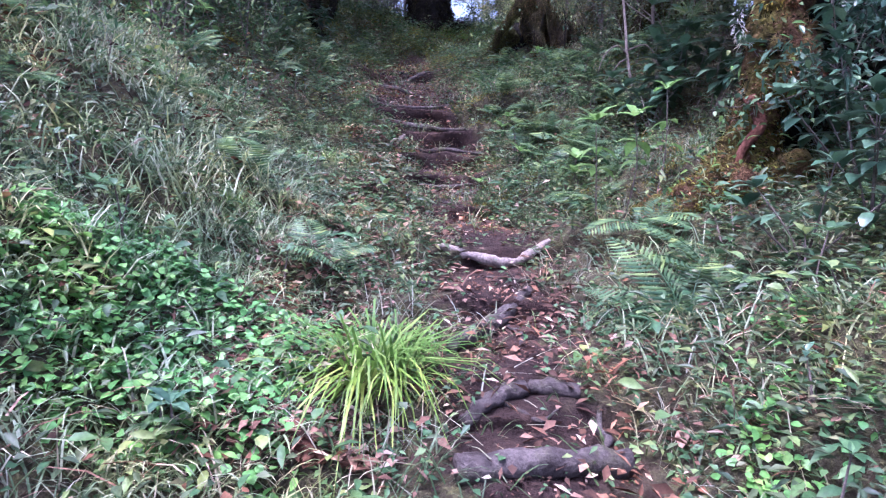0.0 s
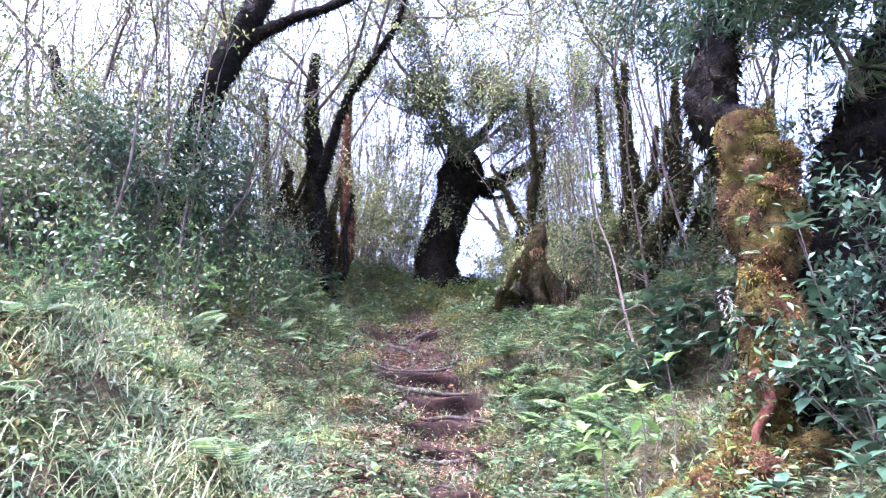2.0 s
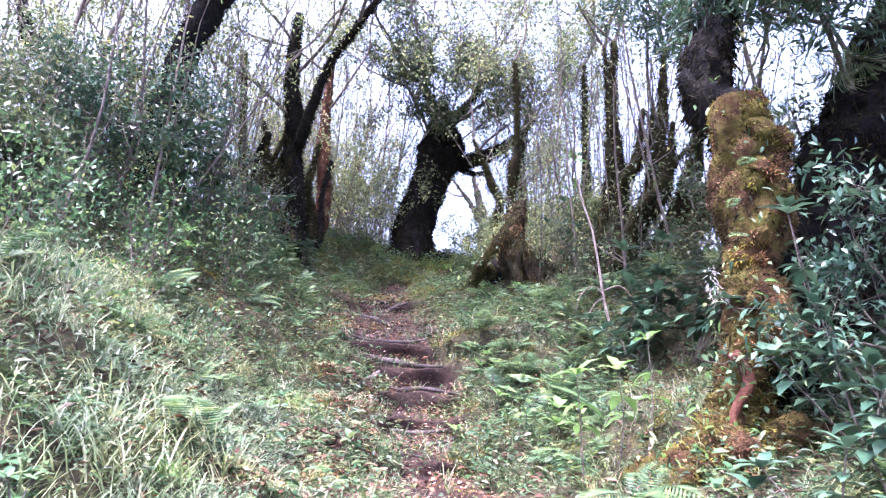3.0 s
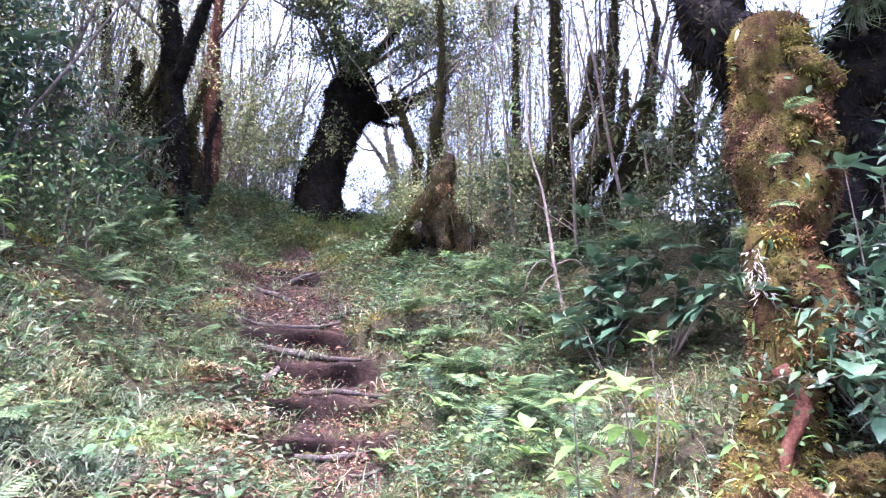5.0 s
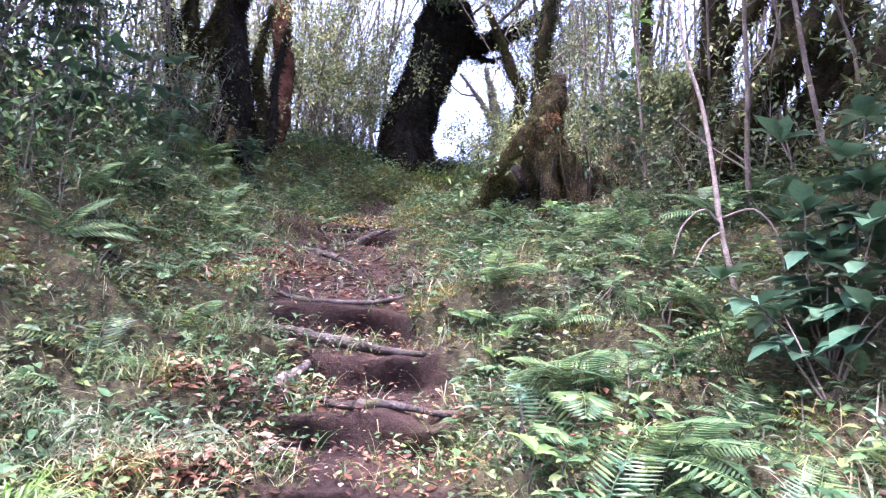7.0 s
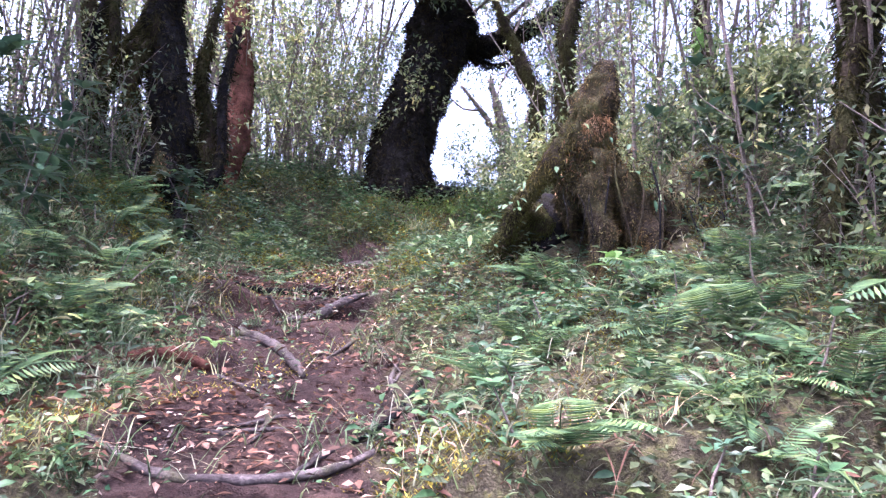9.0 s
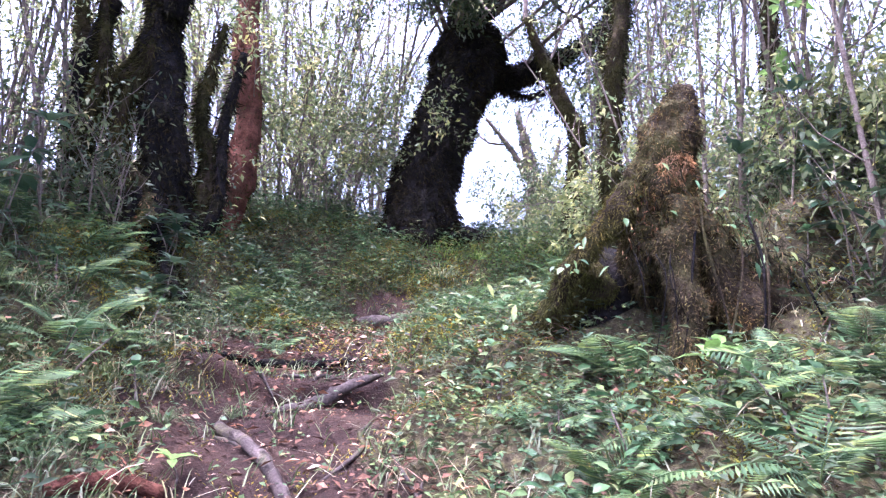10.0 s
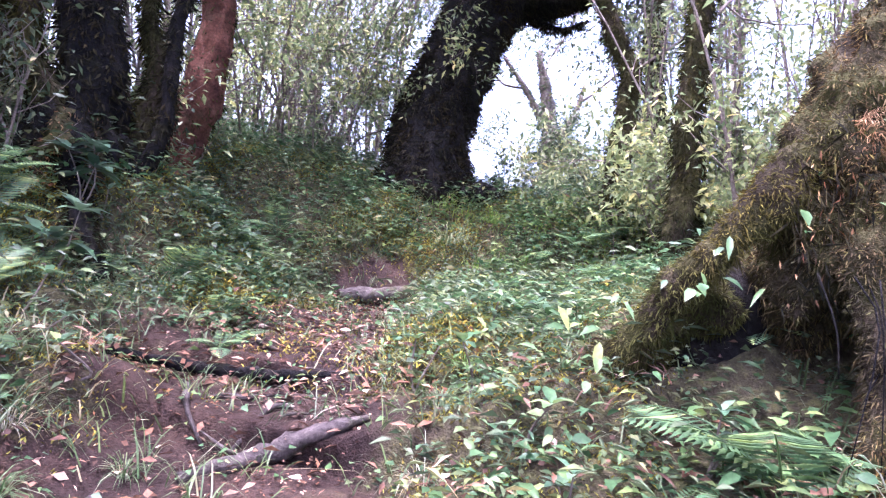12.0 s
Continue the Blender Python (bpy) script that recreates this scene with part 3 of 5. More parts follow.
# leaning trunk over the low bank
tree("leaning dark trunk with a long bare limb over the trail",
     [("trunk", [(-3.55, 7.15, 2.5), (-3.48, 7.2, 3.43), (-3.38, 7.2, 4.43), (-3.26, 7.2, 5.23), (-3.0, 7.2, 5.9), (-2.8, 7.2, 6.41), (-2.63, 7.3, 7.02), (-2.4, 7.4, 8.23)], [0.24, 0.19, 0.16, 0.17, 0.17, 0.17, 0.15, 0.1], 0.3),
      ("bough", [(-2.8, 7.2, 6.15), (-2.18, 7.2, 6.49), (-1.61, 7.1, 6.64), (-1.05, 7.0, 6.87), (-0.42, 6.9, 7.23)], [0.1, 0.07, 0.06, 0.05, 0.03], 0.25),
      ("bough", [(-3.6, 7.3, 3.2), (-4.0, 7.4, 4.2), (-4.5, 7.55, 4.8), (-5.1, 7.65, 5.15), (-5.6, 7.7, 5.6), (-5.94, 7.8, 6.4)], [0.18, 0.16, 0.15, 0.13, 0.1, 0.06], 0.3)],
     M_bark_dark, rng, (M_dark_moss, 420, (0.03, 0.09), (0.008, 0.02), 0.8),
     (M_thicket, [((-1.05, 7.0, 6.87), (0.8, 0.3, 0.4), 1.6, 0.03, 3), ((-2.2, 7.2, 6.5), (0.2, 0.2, 0.9), 1.5, 0.03, 3), ((-5.0, 7.6, 5.1), (0.2, 0, 0.9), 1.4, 0.03, 3), ((-5.8, 7.7, 6), (-0.4, 0, 0.8), 1.5, 0.03, 3), ((-3.0, 7.2, 5.9), (-0.6, 0.1, 0.6), 1.5, 0.03, 3), ((-2.5, 7.3, 7.6), (0.6, 0.2, 0.8), 1.6, 0.04, 3), ((-3.3, 7.2, 5.0), (-0.5, 0.4, 0.7), 1.5, 0.03, 3), ((-4.4, 7.5, 4.8), (-0.2, 0.2, 0.9), 1.5, 0.03, 3)], 6, (0.05, 0.11), (0.02, 0.045)))
# right: gold-mossed tree at the trail's edge
MOSS_LINE = [(1.35, 3.42, 0.72), (1.62, 3.52, 0.95), (1.92, 3.64, 1.2), (2.14, 3.75, 1.5), (2.24, 3.8, 1.88), (2.29, 3.9, 2.28), (2.38, 3.95, 2.71), (2.36, 4.0, 3.16), (2.24, 4.0, 3.6)]
gold = tree("crooked trunk thickly grown with golden and rusty moss",
            [("trunk", MOSS_LINE, [0.07, 0.1, 0.12, 0.14, 0.2, 0.15, 0.2, 0.24, 0.13], 0.5),
             ("root", [(2.12, 3.75, 1.5), (1.95, 3.55, 1.25), (1.85, 3.45, 0.95), (1.8, 3.4, 0.6)], [0.09, 0.05, 0.05, 0.04], 0.3),
             ("root", [(2.15, 3.8, 1.5), (2.35, 3.6, 1.1), (2.4, 3.5, 0.7)], [0.1, 0.09, 0.08], 0.4)],
            M_bark_gold, rng, (M_dark_moss, 260, (0.02, 0.07), (0.006, 0.014), 0.5))
gv, gf = tube(MOSS_LINE, [0.065, 0.1, 0.12, 0.15, 0.21, 0.16, 0.2, 0.24, 0.13], 34, 12, 0.6, 5.0, 12.0)
part("moss_cushion", mesh_from("moss_cushion", gv - np.array(gold.location), gf, M_bark_gold, True), gold, "thick rusty and golden moss cushion")
for mat, low, high, count, size in ((M_dark_moss, 0.6, 3.6, 3000, 1.0), (M_rust, 1.9, 3.25, 5000, 0.9), (M_mossy, 0.6, 3.4, 5000, 0.9), (M_rust, 0.9, 1.9, 2500, 1.0), (M_gold, 3.2, 3.7, 1800, 1.0), (M_gold, 0.5, 1.45, 3000, 1.0)):
    v, f = shreds_on(gv, gf, count, rng, (0.01 * size, 0.045 * size), (0.004, 0.011), 0.45, low, high)
    tagged(part("moss", mesh_from("moss", v - np.array(gold.location), f, mat), gold), kind="stuff")
# uneven clumps of moss: golden towards the trail and at the top, rusty on the far side
line = bent(MOSS_LINE, 8)
clump_moss = {"gold": [], "rust": [], "olive": [], "dark": []}
for k in range(90):
    q = line[min(int(rng.uniform(0, 1) ** 1.1 * len(line)), len(line) - 1)]
    a = rng.uniform(-2.9, 0.5)
    out = np.array([math.cos(a), math.sin(a), 0.0])
    r = float(np.interp(q[2], [0.7, 1.2, 1.5, 1.85, 2.28, 3.16, 3.6], [0.07, 0.11, 0.13, 0.2, 0.15, 0.23, 0.13]))
    if 1.65 < q[2] < 2.05 and rng.uniform() < 0.6:
        r += 0.09
    c, size = q + out * r * 0.95, rng.uniform(0.035, 0.1)
    d = unit(out * 0.5 + np.array([0, 0, rng.uniform(-1, 0.4)]) + rng.normal(size=3) * 0.3) * size
    v, f = tube([c - d, c - d * 0.3, c + d * 0.4, c + d], [size * 0.3, size * 0.9, size, size * 0.35], 12, 4, 0.7, 14.0, k)
    kind = "gold" if q[2] > 3.2 or (q[2] < 1.55 and rng.uniform() < 0.75) else ("rust" if out[0] > -0.4 and rng.uniform() < 0.75 else ("gold", "olive", "dark", "rust")[rng.integers(4)])
    part("moss_clump", mesh_from("moss_clump", v - np.array(gold.location), f, M_bark_gold, True), gold)
    clump_moss[kind].append(shreds_on(v, f, int(3200 * size), rng, (0.012, 0.05), (0.004, 0.011), 0.5))
    if k % 4 == 0:
        clump_moss["olive"].append(shreds_on(v, f, 14, rng, (0.06, 0.2), (0.002, 0.005), 1.3))
# heaped moss about its foot
for k in range(46):
    x, y = rng.uniform(1.4, 2.5), rng.uniform(3.3, 3.75)
    size = rng.uniform(0.05, 0.12)
    c = np.array([x, y, float(ground_z(x, y)) + rng.uniform(-0.02, 0.22) * (1 - abs(x - 2.0) / 0.8)])
    v, f = tube([c + np.array([0, 0, -size]), c + np.array([0, 0, -size * 0.3]), c + np.array([0, 0, size * 0.4]), c + np.array([0, 0, size])], [size * 0.4, size, size * 0.9, size * 0.3], 12, 4, 0.7, 12.0, k)
    part("moss_clump", mesh_from("moss_clump", v - np.array(gold.location), f, M_bark_gold, True), gold)
    clump_moss[("gold", "gold", "rust", "olive")[rng.integers(4)]].append(shreds_on(v, f, int(3200 * size), rng, (0.012, 0.05), (0.004, 0.011), 0.4))
for kind, mat in (("gold", M_gold), ("rust", M_rust), ("olive", M_mossy), ("dark", M_dark_moss)):
    v, f = joined(clump_moss[kind])
    tagged(part("moss", mesh_from("moss", v - np.array(gold.location), f, mat), gold), kind="stuff")
for mat, n, low, high, ln in ((M_herb, 200, 0, len(line), (0.03, 0.08)), (M_bright, 130, 6, 40, (0.05, 0.12)), (M_thicket, 160, 0, 34, (0.04, 0.09))):
    p = line[rng.integers(low, high, n)] + unit(rng.normal(size=(n, 3)) + np.array([-0.3, -0.6, 0])) * rng.uniform(0.2, 0.34, n)[:, None]
    v, f = leaves(p, rng.normal(size=(n, 3)) + np.array([0, -0.5, 0]), np.array([0, 0, 1.0]) + rng.normal(size=(n, 3)) * 0.5, rng.uniform(*ln, n), rng.uniform(0.012, 0.032, n), "full", 0.4)
    tagged(part("foliage", mesh_from("foliage", v - np.array(gold.location), f, mat), gold), kind="stuff")
for pts, radii in (([(2.0, 3.62, 1.68), (2.06, 3.55, 1.5), (1.93, 3.5, 1.3), (1.9, 3.45, 1.0)], [0.04, 0.04, 0.025, 0.02]),):
    v, f = tube(pts, radii, 10, 6, 0.3, 12.0)
    part("bare_root", mesh_from("bare_root", v - np.array(gold.location), f, M_bark_red, True), gold, "bare reddish root below the moss")
v, f = shreds([(1.84, 3.58, 2.22), (1.86, 3.58, 2.1), (1.92, 3.6, 2.0)], [0.02, 0.035, 0.03], 70, rng, (0.02, 0.05), (0.003, 0.007), 0.8)
tagged(part("lichen", mesh_from("lichen", v - np.array(gold.location), f, foliage("white_lichen", [(0.0, (0.5, 0.47, 0.47)), (1.0, (0.75, 0.72, 0.72))], 0.8)), gold, "drooping white lichen"), kind="stuff")
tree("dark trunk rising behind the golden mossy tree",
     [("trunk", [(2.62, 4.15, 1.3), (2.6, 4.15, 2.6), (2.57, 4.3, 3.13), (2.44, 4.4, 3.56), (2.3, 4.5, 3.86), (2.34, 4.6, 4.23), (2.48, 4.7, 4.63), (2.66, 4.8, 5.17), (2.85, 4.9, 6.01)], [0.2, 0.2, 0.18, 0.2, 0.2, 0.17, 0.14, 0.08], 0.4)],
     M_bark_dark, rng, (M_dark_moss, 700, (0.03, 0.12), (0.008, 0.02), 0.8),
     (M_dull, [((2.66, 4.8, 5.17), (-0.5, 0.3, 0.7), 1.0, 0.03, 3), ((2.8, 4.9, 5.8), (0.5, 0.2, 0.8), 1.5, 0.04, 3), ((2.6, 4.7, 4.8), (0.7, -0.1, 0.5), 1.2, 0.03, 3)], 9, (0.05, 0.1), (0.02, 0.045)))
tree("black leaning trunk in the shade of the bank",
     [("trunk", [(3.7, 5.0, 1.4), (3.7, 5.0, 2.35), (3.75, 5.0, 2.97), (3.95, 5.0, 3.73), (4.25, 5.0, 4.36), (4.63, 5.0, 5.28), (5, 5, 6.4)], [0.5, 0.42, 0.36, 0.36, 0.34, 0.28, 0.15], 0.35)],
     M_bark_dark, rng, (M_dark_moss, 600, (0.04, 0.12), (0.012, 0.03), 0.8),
     (M_shrub, [((4.4, 5.0, 4.6), (0.2, -0.6, 0.6), 1.3, 0.03, 3), ((4.7, 5, 5.4), (-0.5, -0.3, 0.6), 1.4, 0.03, 3), ((4.0, 4.9, 4.0), (-0.6, -0.3, 0.5), 1.0, 0.03, 3), ((4.2, 4.9, 4.4), (0.1, -0.6, 0.5), 1.1, 0.03, 3), ((4.4, 5, 4.8), (-0.7, -0.2, 0.2), 1.2, 0.03, 3), ((3.9, 4.9, 3.8), (-0.3, -0.5, 0.7), 1.0, 0.03, 3)], 14, (0.08, 0.16), (0.015, 0.03)))
# several mossy stems leaning away together
for k, pts in enumerate(([(2.5, 7.5, 2.1), (2.64, 7.6, 2.79), (2.9, 7.7, 3.43), (3.14, 7.8, 4.15), (3.3, 7.9, 4.91), (3.4, 8, 6.3)],
                         [(2.8, 7.5, 2.2), (3.01, 7.6, 2.86), (3.28, 7.7, 3.36), (3.57, 7.8, 3.99), (3.81, 7.9, 4.75), (4.0, 8, 5.9)],
                         [(3.0, 7.4, 2.2), (3.25, 7.4, 2.93), (3.5, 7.4, 3.44), (3.81, 7.5, 3.99), (4.21, 7.6, 4.72), (4.6, 7.7, 5.6)],
                         [(2.7, 8.2, 2.2), (2.75, 8.2, 3.2), (2.85, 8.3, 4.2), (2.75, 8.4, 5.4), (2.8, 8.5, 6.6)],
                         [(2.3, 7.3, 2.0), (2.45, 7.4, 2.9), (2.8, 7.5, 3.6), (3.3, 7.6, 4.3), (3.9, 7.7, 4.9)],
                         [(2.6, 7.2, 2.1), (3.0, 7.2, 2.75), (3.5, 7.25, 3.3), (4.0, 7.3, 3.9), (4.5, 7.4, 4.7)],
                         [(2.25, 7.7, 2.1), (2.32, 7.75, 3.0), (2.5, 7.8, 3.9), (2.55, 7.9, 5.0), (2.5, 8.0, 6.2)])):
    tree("olive mossy trunk leaning away from the trail", [("trunk", pts, [r * (1 if k < 4 else 0.55) for r in (0.16, 0.11, 0.1, 0.09, 0.07, 0.04)], 0.4),
         ("bough", [pts[2], (pts[2][0] + 0.35, pts[2][1] - 0.1, pts[2][2] + 0.5), (pts[2][0] + 0.5, pts[2][1], pts[2][2] + 1.3)], [0.06, 0.05, 0.03], 0.3)],
         M_bark_moss, rng, (M_mossy, 1500, (0.02, 0.09), (0.004, 0.012), 0.85),
         (M_thicket, [(pts[4], (-0.3, -0.2, 0.8), 1.3, 0.02, 3), (pts[-1], (0.1, 0.1, 1.0), 1.3, 0.03, 3)], 4, (0.04, 0.09), (0.018, 0.04)), "leaning mossy trunks")
for pts, r in (([(1.6, 12.5, 2.9), (1.58, 12.5, 4.02), (1.6, 12.5, 4.88), (1.43, 12.5, 5.3), (1.23, 12.5, 5.75), (0.95, 12.4, 6.3)], 0.1), ([(1.66, 11, 2.8), (1.62, 11.0, 3.97), (1.63, 11.0, 4.8), (1.7, 11.0, 5.9), (1.6, 11, 7.5)], 0.085),
               ([(2.4, 14.2, 3.5), (2.45, 14.2, 5), (2.3, 14.3, 6.5), (2.5, 14.4, 8)], 0.12), ([(3.1, 11, 2.9), (3.08, 11.0, 4.04), (3.1, 11.0, 4.97), (3.05, 11.0, 5.9), (3, 11, 7.5)], 0.09)):
    tree("slim mossy trunk in the thicket past the stump", [("trunk", pts, [r * 1.5, r, r * 0.95, r * 0.7, r * 0.4], 0.5)], M_bark_moss, rng, (M_mossy, 1400, (0.02, 0.1), (0.004, 0.012), 0.8),
         (M_thicket, [(pts[-2], (0.5, 0.1, 0.8), 1.2, 0.02, 3), (pts[-1], (0.2, 0.1, 1.0), 1.4, 0.03, 3), (pts[2], (0.7, 0.4, 0.6), 0.7, 0.015, 2)], 5, (0.05, 0.1), (0.02, 0.045)), "slim thicket trunks")
tree("grey leaf-clad tree standing alone past the crest",
     [("trunk", [(1.95, 19, 3.2), (1.9, 19, 4.6), (1.92, 19, 5.6), (1.8, 19, 6.5), (1.5, 19, 7.6)], [0.26, 0.2, 0.17, 0.12, 0.06], 0.6),
      ("bough", [(1.9, 19, 5.5), (2.3, 19, 6.2), (2.5, 19, 7.0)], [0.12, 0.08, 0.04], 0.4), ("bough", [(1.85, 19, 6.0), (1.3, 19, 6.8), (0.8, 19, 7.4)], [0.1, 0.06, 0.03], 0.4)],
     M_twig, rng, (M_dull, 260, (0.03, 0.12), (0.015, 0.035), 0.3),
     (M_dull, [((1.3, 19, 6.8), (-0.8, 0, 0.3), 1.2, 0.03, 3), ((2.4, 19, 6.6), (0.5, 0, 0.6), 1.1, 0.03, 3), ((1.7, 19, 6.9), (0, 0, 1), 1.2, 0.03, 3), ((1.9, 19, 5.3), (-0.5, -0.3, 0.3), 0.7, 0.02, 3), ((1.9, 19, 5.0), (0.6, -0.3, 0.3), 0.8, 0.02, 3), ((1.9, 19, 4.4), (-0.3, -0.5, 0.3), 0.6, 0.02, 3)], 9, (0.05, 0.12), (0.02, 0.05)))


# ---- the hollow stump ----
def hollow_stump():
    base = np.array([1.3, 8.85, 2.35])
    st = tagged(new("tree_stump"), "broken hollow stump with shaggy brown moss and hanging rootlets", "stump")
    st.location = base
    shag = foliage("stump_moss", [(0.0, (0.031, 0.023, 0.016)), (0.5, (0.078, 0.058, 0.031)), (0.85, (0.146, 0.104, 0.052)), (1.0, (0.230, 0.198, 0.073))], 0.9, 0.15)
    green = foliage("stump_green_moss", [(0.0, (0.04, 0.035, 0.015)), (0.6, (0.085, 0.078, 0.025)), (1.0, (0.13, 0.125, 0.04))], 0.9, 0.2)

    def limb(name, pts, radii, count, mat, label="", lumps=0.6):
        v, f = tube(pts, radii, 24, 12, lumps, 11.0, pts[0][0] * 9)
        ob = part(name, mesh_from(name, v - base, f, M_bark_moss, True), st, label)
        pieces = [shreds_on(v, f, count * 3, rng, (0.01, 0.04), (0.002, 0.006), 0.6), shreds_on(v, f, count // 9, rng, (0.03, 0.09), (0.002, 0.004), 1.2)]
        v, f = joined(pieces)
        tagged(part("moss", mesh_from("moss", v - base, f, mat), ob), kind="stuff")

    limb("trunk", [(1.42, 9.1, 3.05), (1.4, 9.0, 3.2), (1.37, 8.95, 3.38), (1.38, 8.92, 3.6), (1.44, 8.92, 3.82), (1.48, 8.94, 4.05)], [0.24, 0.22, 0.19, 0.16, 0.13, 0.05], 6000, shag, "", 0.45)
    for pts, radii, mat in (([(1.34, 8.9, 3.52), (1.14, 8.88, 3.32), (0.98, 8.92, 3.12), (0.87, 9.02, 2.94), (0.78, 9.18, 2.72), (0.72, 9.3, 2.5)], [0.11, 0.07, 0.055, 0.06, 0.07, 0.08], green),
                            ([(1.4, 8.82, 3.35), (1.38, 8.72, 3.0), (1.41, 8.66, 2.7), (1.43, 8.6, 2.3)], [0.11, 0.08, 0.07, 0.09], shag),
                            ([(1.5, 8.85, 3.25), (1.66, 8.8, 2.95), (1.8, 8.75, 2.65), (1.92, 8.7, 2.3)], [0.1, 0.11, 0.12, 0.12], shag),
                            ([(1.55, 8.95, 3.05), (1.85, 8.95, 2.85), (2.2, 9.0, 2.7), (2.6, 9.1, 2.65)], [0.16, 0.22, 0.26, 0.2], shag),
                            ([(1.35, 9.1, 3.0), (1.5, 9.35, 2.7), (1.6, 9.5, 2.3)], [0.12, 0.1, 0.1], shag),
                            ([(1.1, 9.15, 3.0), (0.95, 9.3, 2.8), (0.8, 9.4, 2.4)], [0.12, 0.11, 0.1], green)):
        limb("root", pts, radii, int(4000 * max(radii) / 0.12), mat, "thick mossy stilt root")
    v, f = tube([(1.3, 8.8, 3.42), (1.35, 8.79, 3.5), (1.4, 8.79, 3.57), (1.43, 8.81, 3.66)], [0.03, 0.06, 0.075, 0.02], 14, 6, 0.8, 14.0, 2.0)
    v, f = shreds_on(v, f, 1700, rng, (0.01, 0.045), (0.0015, 0.005), 0.8)
    tagged(part("rusty_moss", mesh_from("rusty_moss", v - base, f, foliage("orange_moss", [(0.0, (0.16, 0.09, 0.05)), (0.6, (0.34, 0.2, 0.12)), (1.0, (0.5, 0.34, 0.22))], 0.9)), st, "tuft of pale rust-orange moss"), kind="stuff")
    for k in range(5):
        x, y = rng.uniform(0.92, 1.4), rng.uniform(8.52, 8.68)
        low = rng.uniform(2.35, 2.8)
        v, f = tube([(x, y + 0.08, 3.05), (x + rng.normal() * 0.02, y, 2.9), (x + rng.normal() * 0.03, y - 0.02, low)], [0.003, 0.003, 0.0015], 5, 3)
        part("rootlet", mesh_from("rootlet", v - base, f, M_bark_dark), st)
    # added black plug: stands for the hollow's shade, blocks brightness from behind
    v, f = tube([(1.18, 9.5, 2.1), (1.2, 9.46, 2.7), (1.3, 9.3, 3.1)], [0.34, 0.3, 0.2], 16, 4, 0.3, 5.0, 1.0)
    part("core", mesh_from("core", v - base, f, M_bark_dark, True), st, "black filler standing in for the shade inside the stump")
    # brown roots hanging in a curtain beside the hollow
    for k in range(11):
        x = rng.uniform(1.36, 2.3)
        top, low = 3.4 - abs(x - 1.4) * 0.55 + rng.normal() * 0.05, 2.45 + rng.uniform(0, 0.25)
        y = 8.66 + rng.uniform(-0.06, 0.08)
        v, f = tube([(x, y + 0.1, top), (x + rng.normal() * 0.05, y, (top + low) / 2 + 0.1), (x + rng.normal() * 0.07, y - 0.04, low), (x + rng.normal() * 0.08, y - 0.05, low - 0.2)], [0.007, 0.007, 0.005, 0.003], 6, 4, 0.4, 15.0, k)
        part("hanging_root", mesh_from("hanging_root", v - base, f, M_bark_moss if k % 2 else M_bark_dark, True), st)
    for mat, n, ln in ((M_rust, 350, (0.02, 0.05)), (M_mossy, 700, (0.02, 0.06)), (M_dark_moss, 900, (0.03, 0.1))):
        x = rng.uniform(1.12, 2.2, n)
        q = np.stack([x, rng.uniform(8.7, 8.84, n), 3.38 - np.abs(x - 1.38) * 0.75 + rng.normal(size=n) * 0.13], -1)
        v, f = leaves(q, rng.normal(size=(n, 3)) * 0.5 + np.array([0, -0.3, -0.8]), rng.normal(size=(n, 3)), rng.uniform(*ln, n), rng.uniform(0.003, 0.009, n))
        tagged(part("moss", mesh_from("moss", v - base, f, mat), st), kind="stuff")
    # broad leaves sprouting from the moss
    n = 60
    p = np.stack([rng.uniform(0.4, 2.4, n), rng.uniform(8.6, 8.85, n), np.zeros(n)], -1)
    p[:, 2] = 3.45 - np.abs(p[:, 0] - 1.38) * 0.8 + rng.normal(size=n) * 0.12
    v, f = leaves(p, np.stack([rng.normal(size=n), -np.ones(n), rng.normal(size=n) * 0.6 - 0.3], -1), np.stack([np.zeros(n), -np.ones(n) * 0.5, np.ones(n)], -1), rng.uniform(0.03, 0.08, n), rng.uniform(0.015, 0.036, n), "full", 0.4)
    tagged(part("foliage", mesh_from("foliage", v - base, f, M_herb), st), kind="stuff")


hollow_stump()

# ---- thicket of thin stems closing both sides ----
def thin_stem(x, y, tall, rng, radius=0.015, lean=0.12):
    p = floor_point(x, y, 0.05)
    d = unit(np.array([rng.normal() * lean, rng.normal() * lean, 1.0]))
    pts = [p]
    for _ in range(6):
        d = unit(d + rng.normal(size=3) * np.array([0.09, 0.09, 0.02]))
        pts.append(pts[-1] + d * tall / 6)
    tubes = [tube(pts, [radius, radius * 0.4], 5, 1, cap=False)]
    spots = []
    for k in range(1, 7):
        for _ in range(rng.integers(1, 3)):
            w = unit(np.array([rng.normal() * 0.8, rng.normal() * 0.8, 0.9]))
            a = pts[k - 1] + (pts[k] - pts[k - 1]) * rng.uniform()
            ln = rng.uniform(0.25, 0.7)
            mid = a + w * ln * 0.5
            e = mid + unit(w + np.array([0, 0, 0.3]) + rng.normal(size=3) * 0.2) * ln * 0.5
            tubes.append(tube([a, mid, e], [radius * 0.4, radius * 0.15], 3, 1, cap=False))
            spots += [(a * 0.4 + mid * 0.6, w), (mid, w), (mid * 0.5 + e * 0.5, w), (e, w)]
    return tubes, spots


def open_sky(x, y):
    """The open notch past the crest and the trail itself."""
    u = x - np.interp(y, TRAIL_Y, TRAIL_X)
    if y > 12.5:
        return 0.12 + 0.0 * y < x < 0.35 + 0.095 * (y - 0.5)
    return abs(u) < 1.5


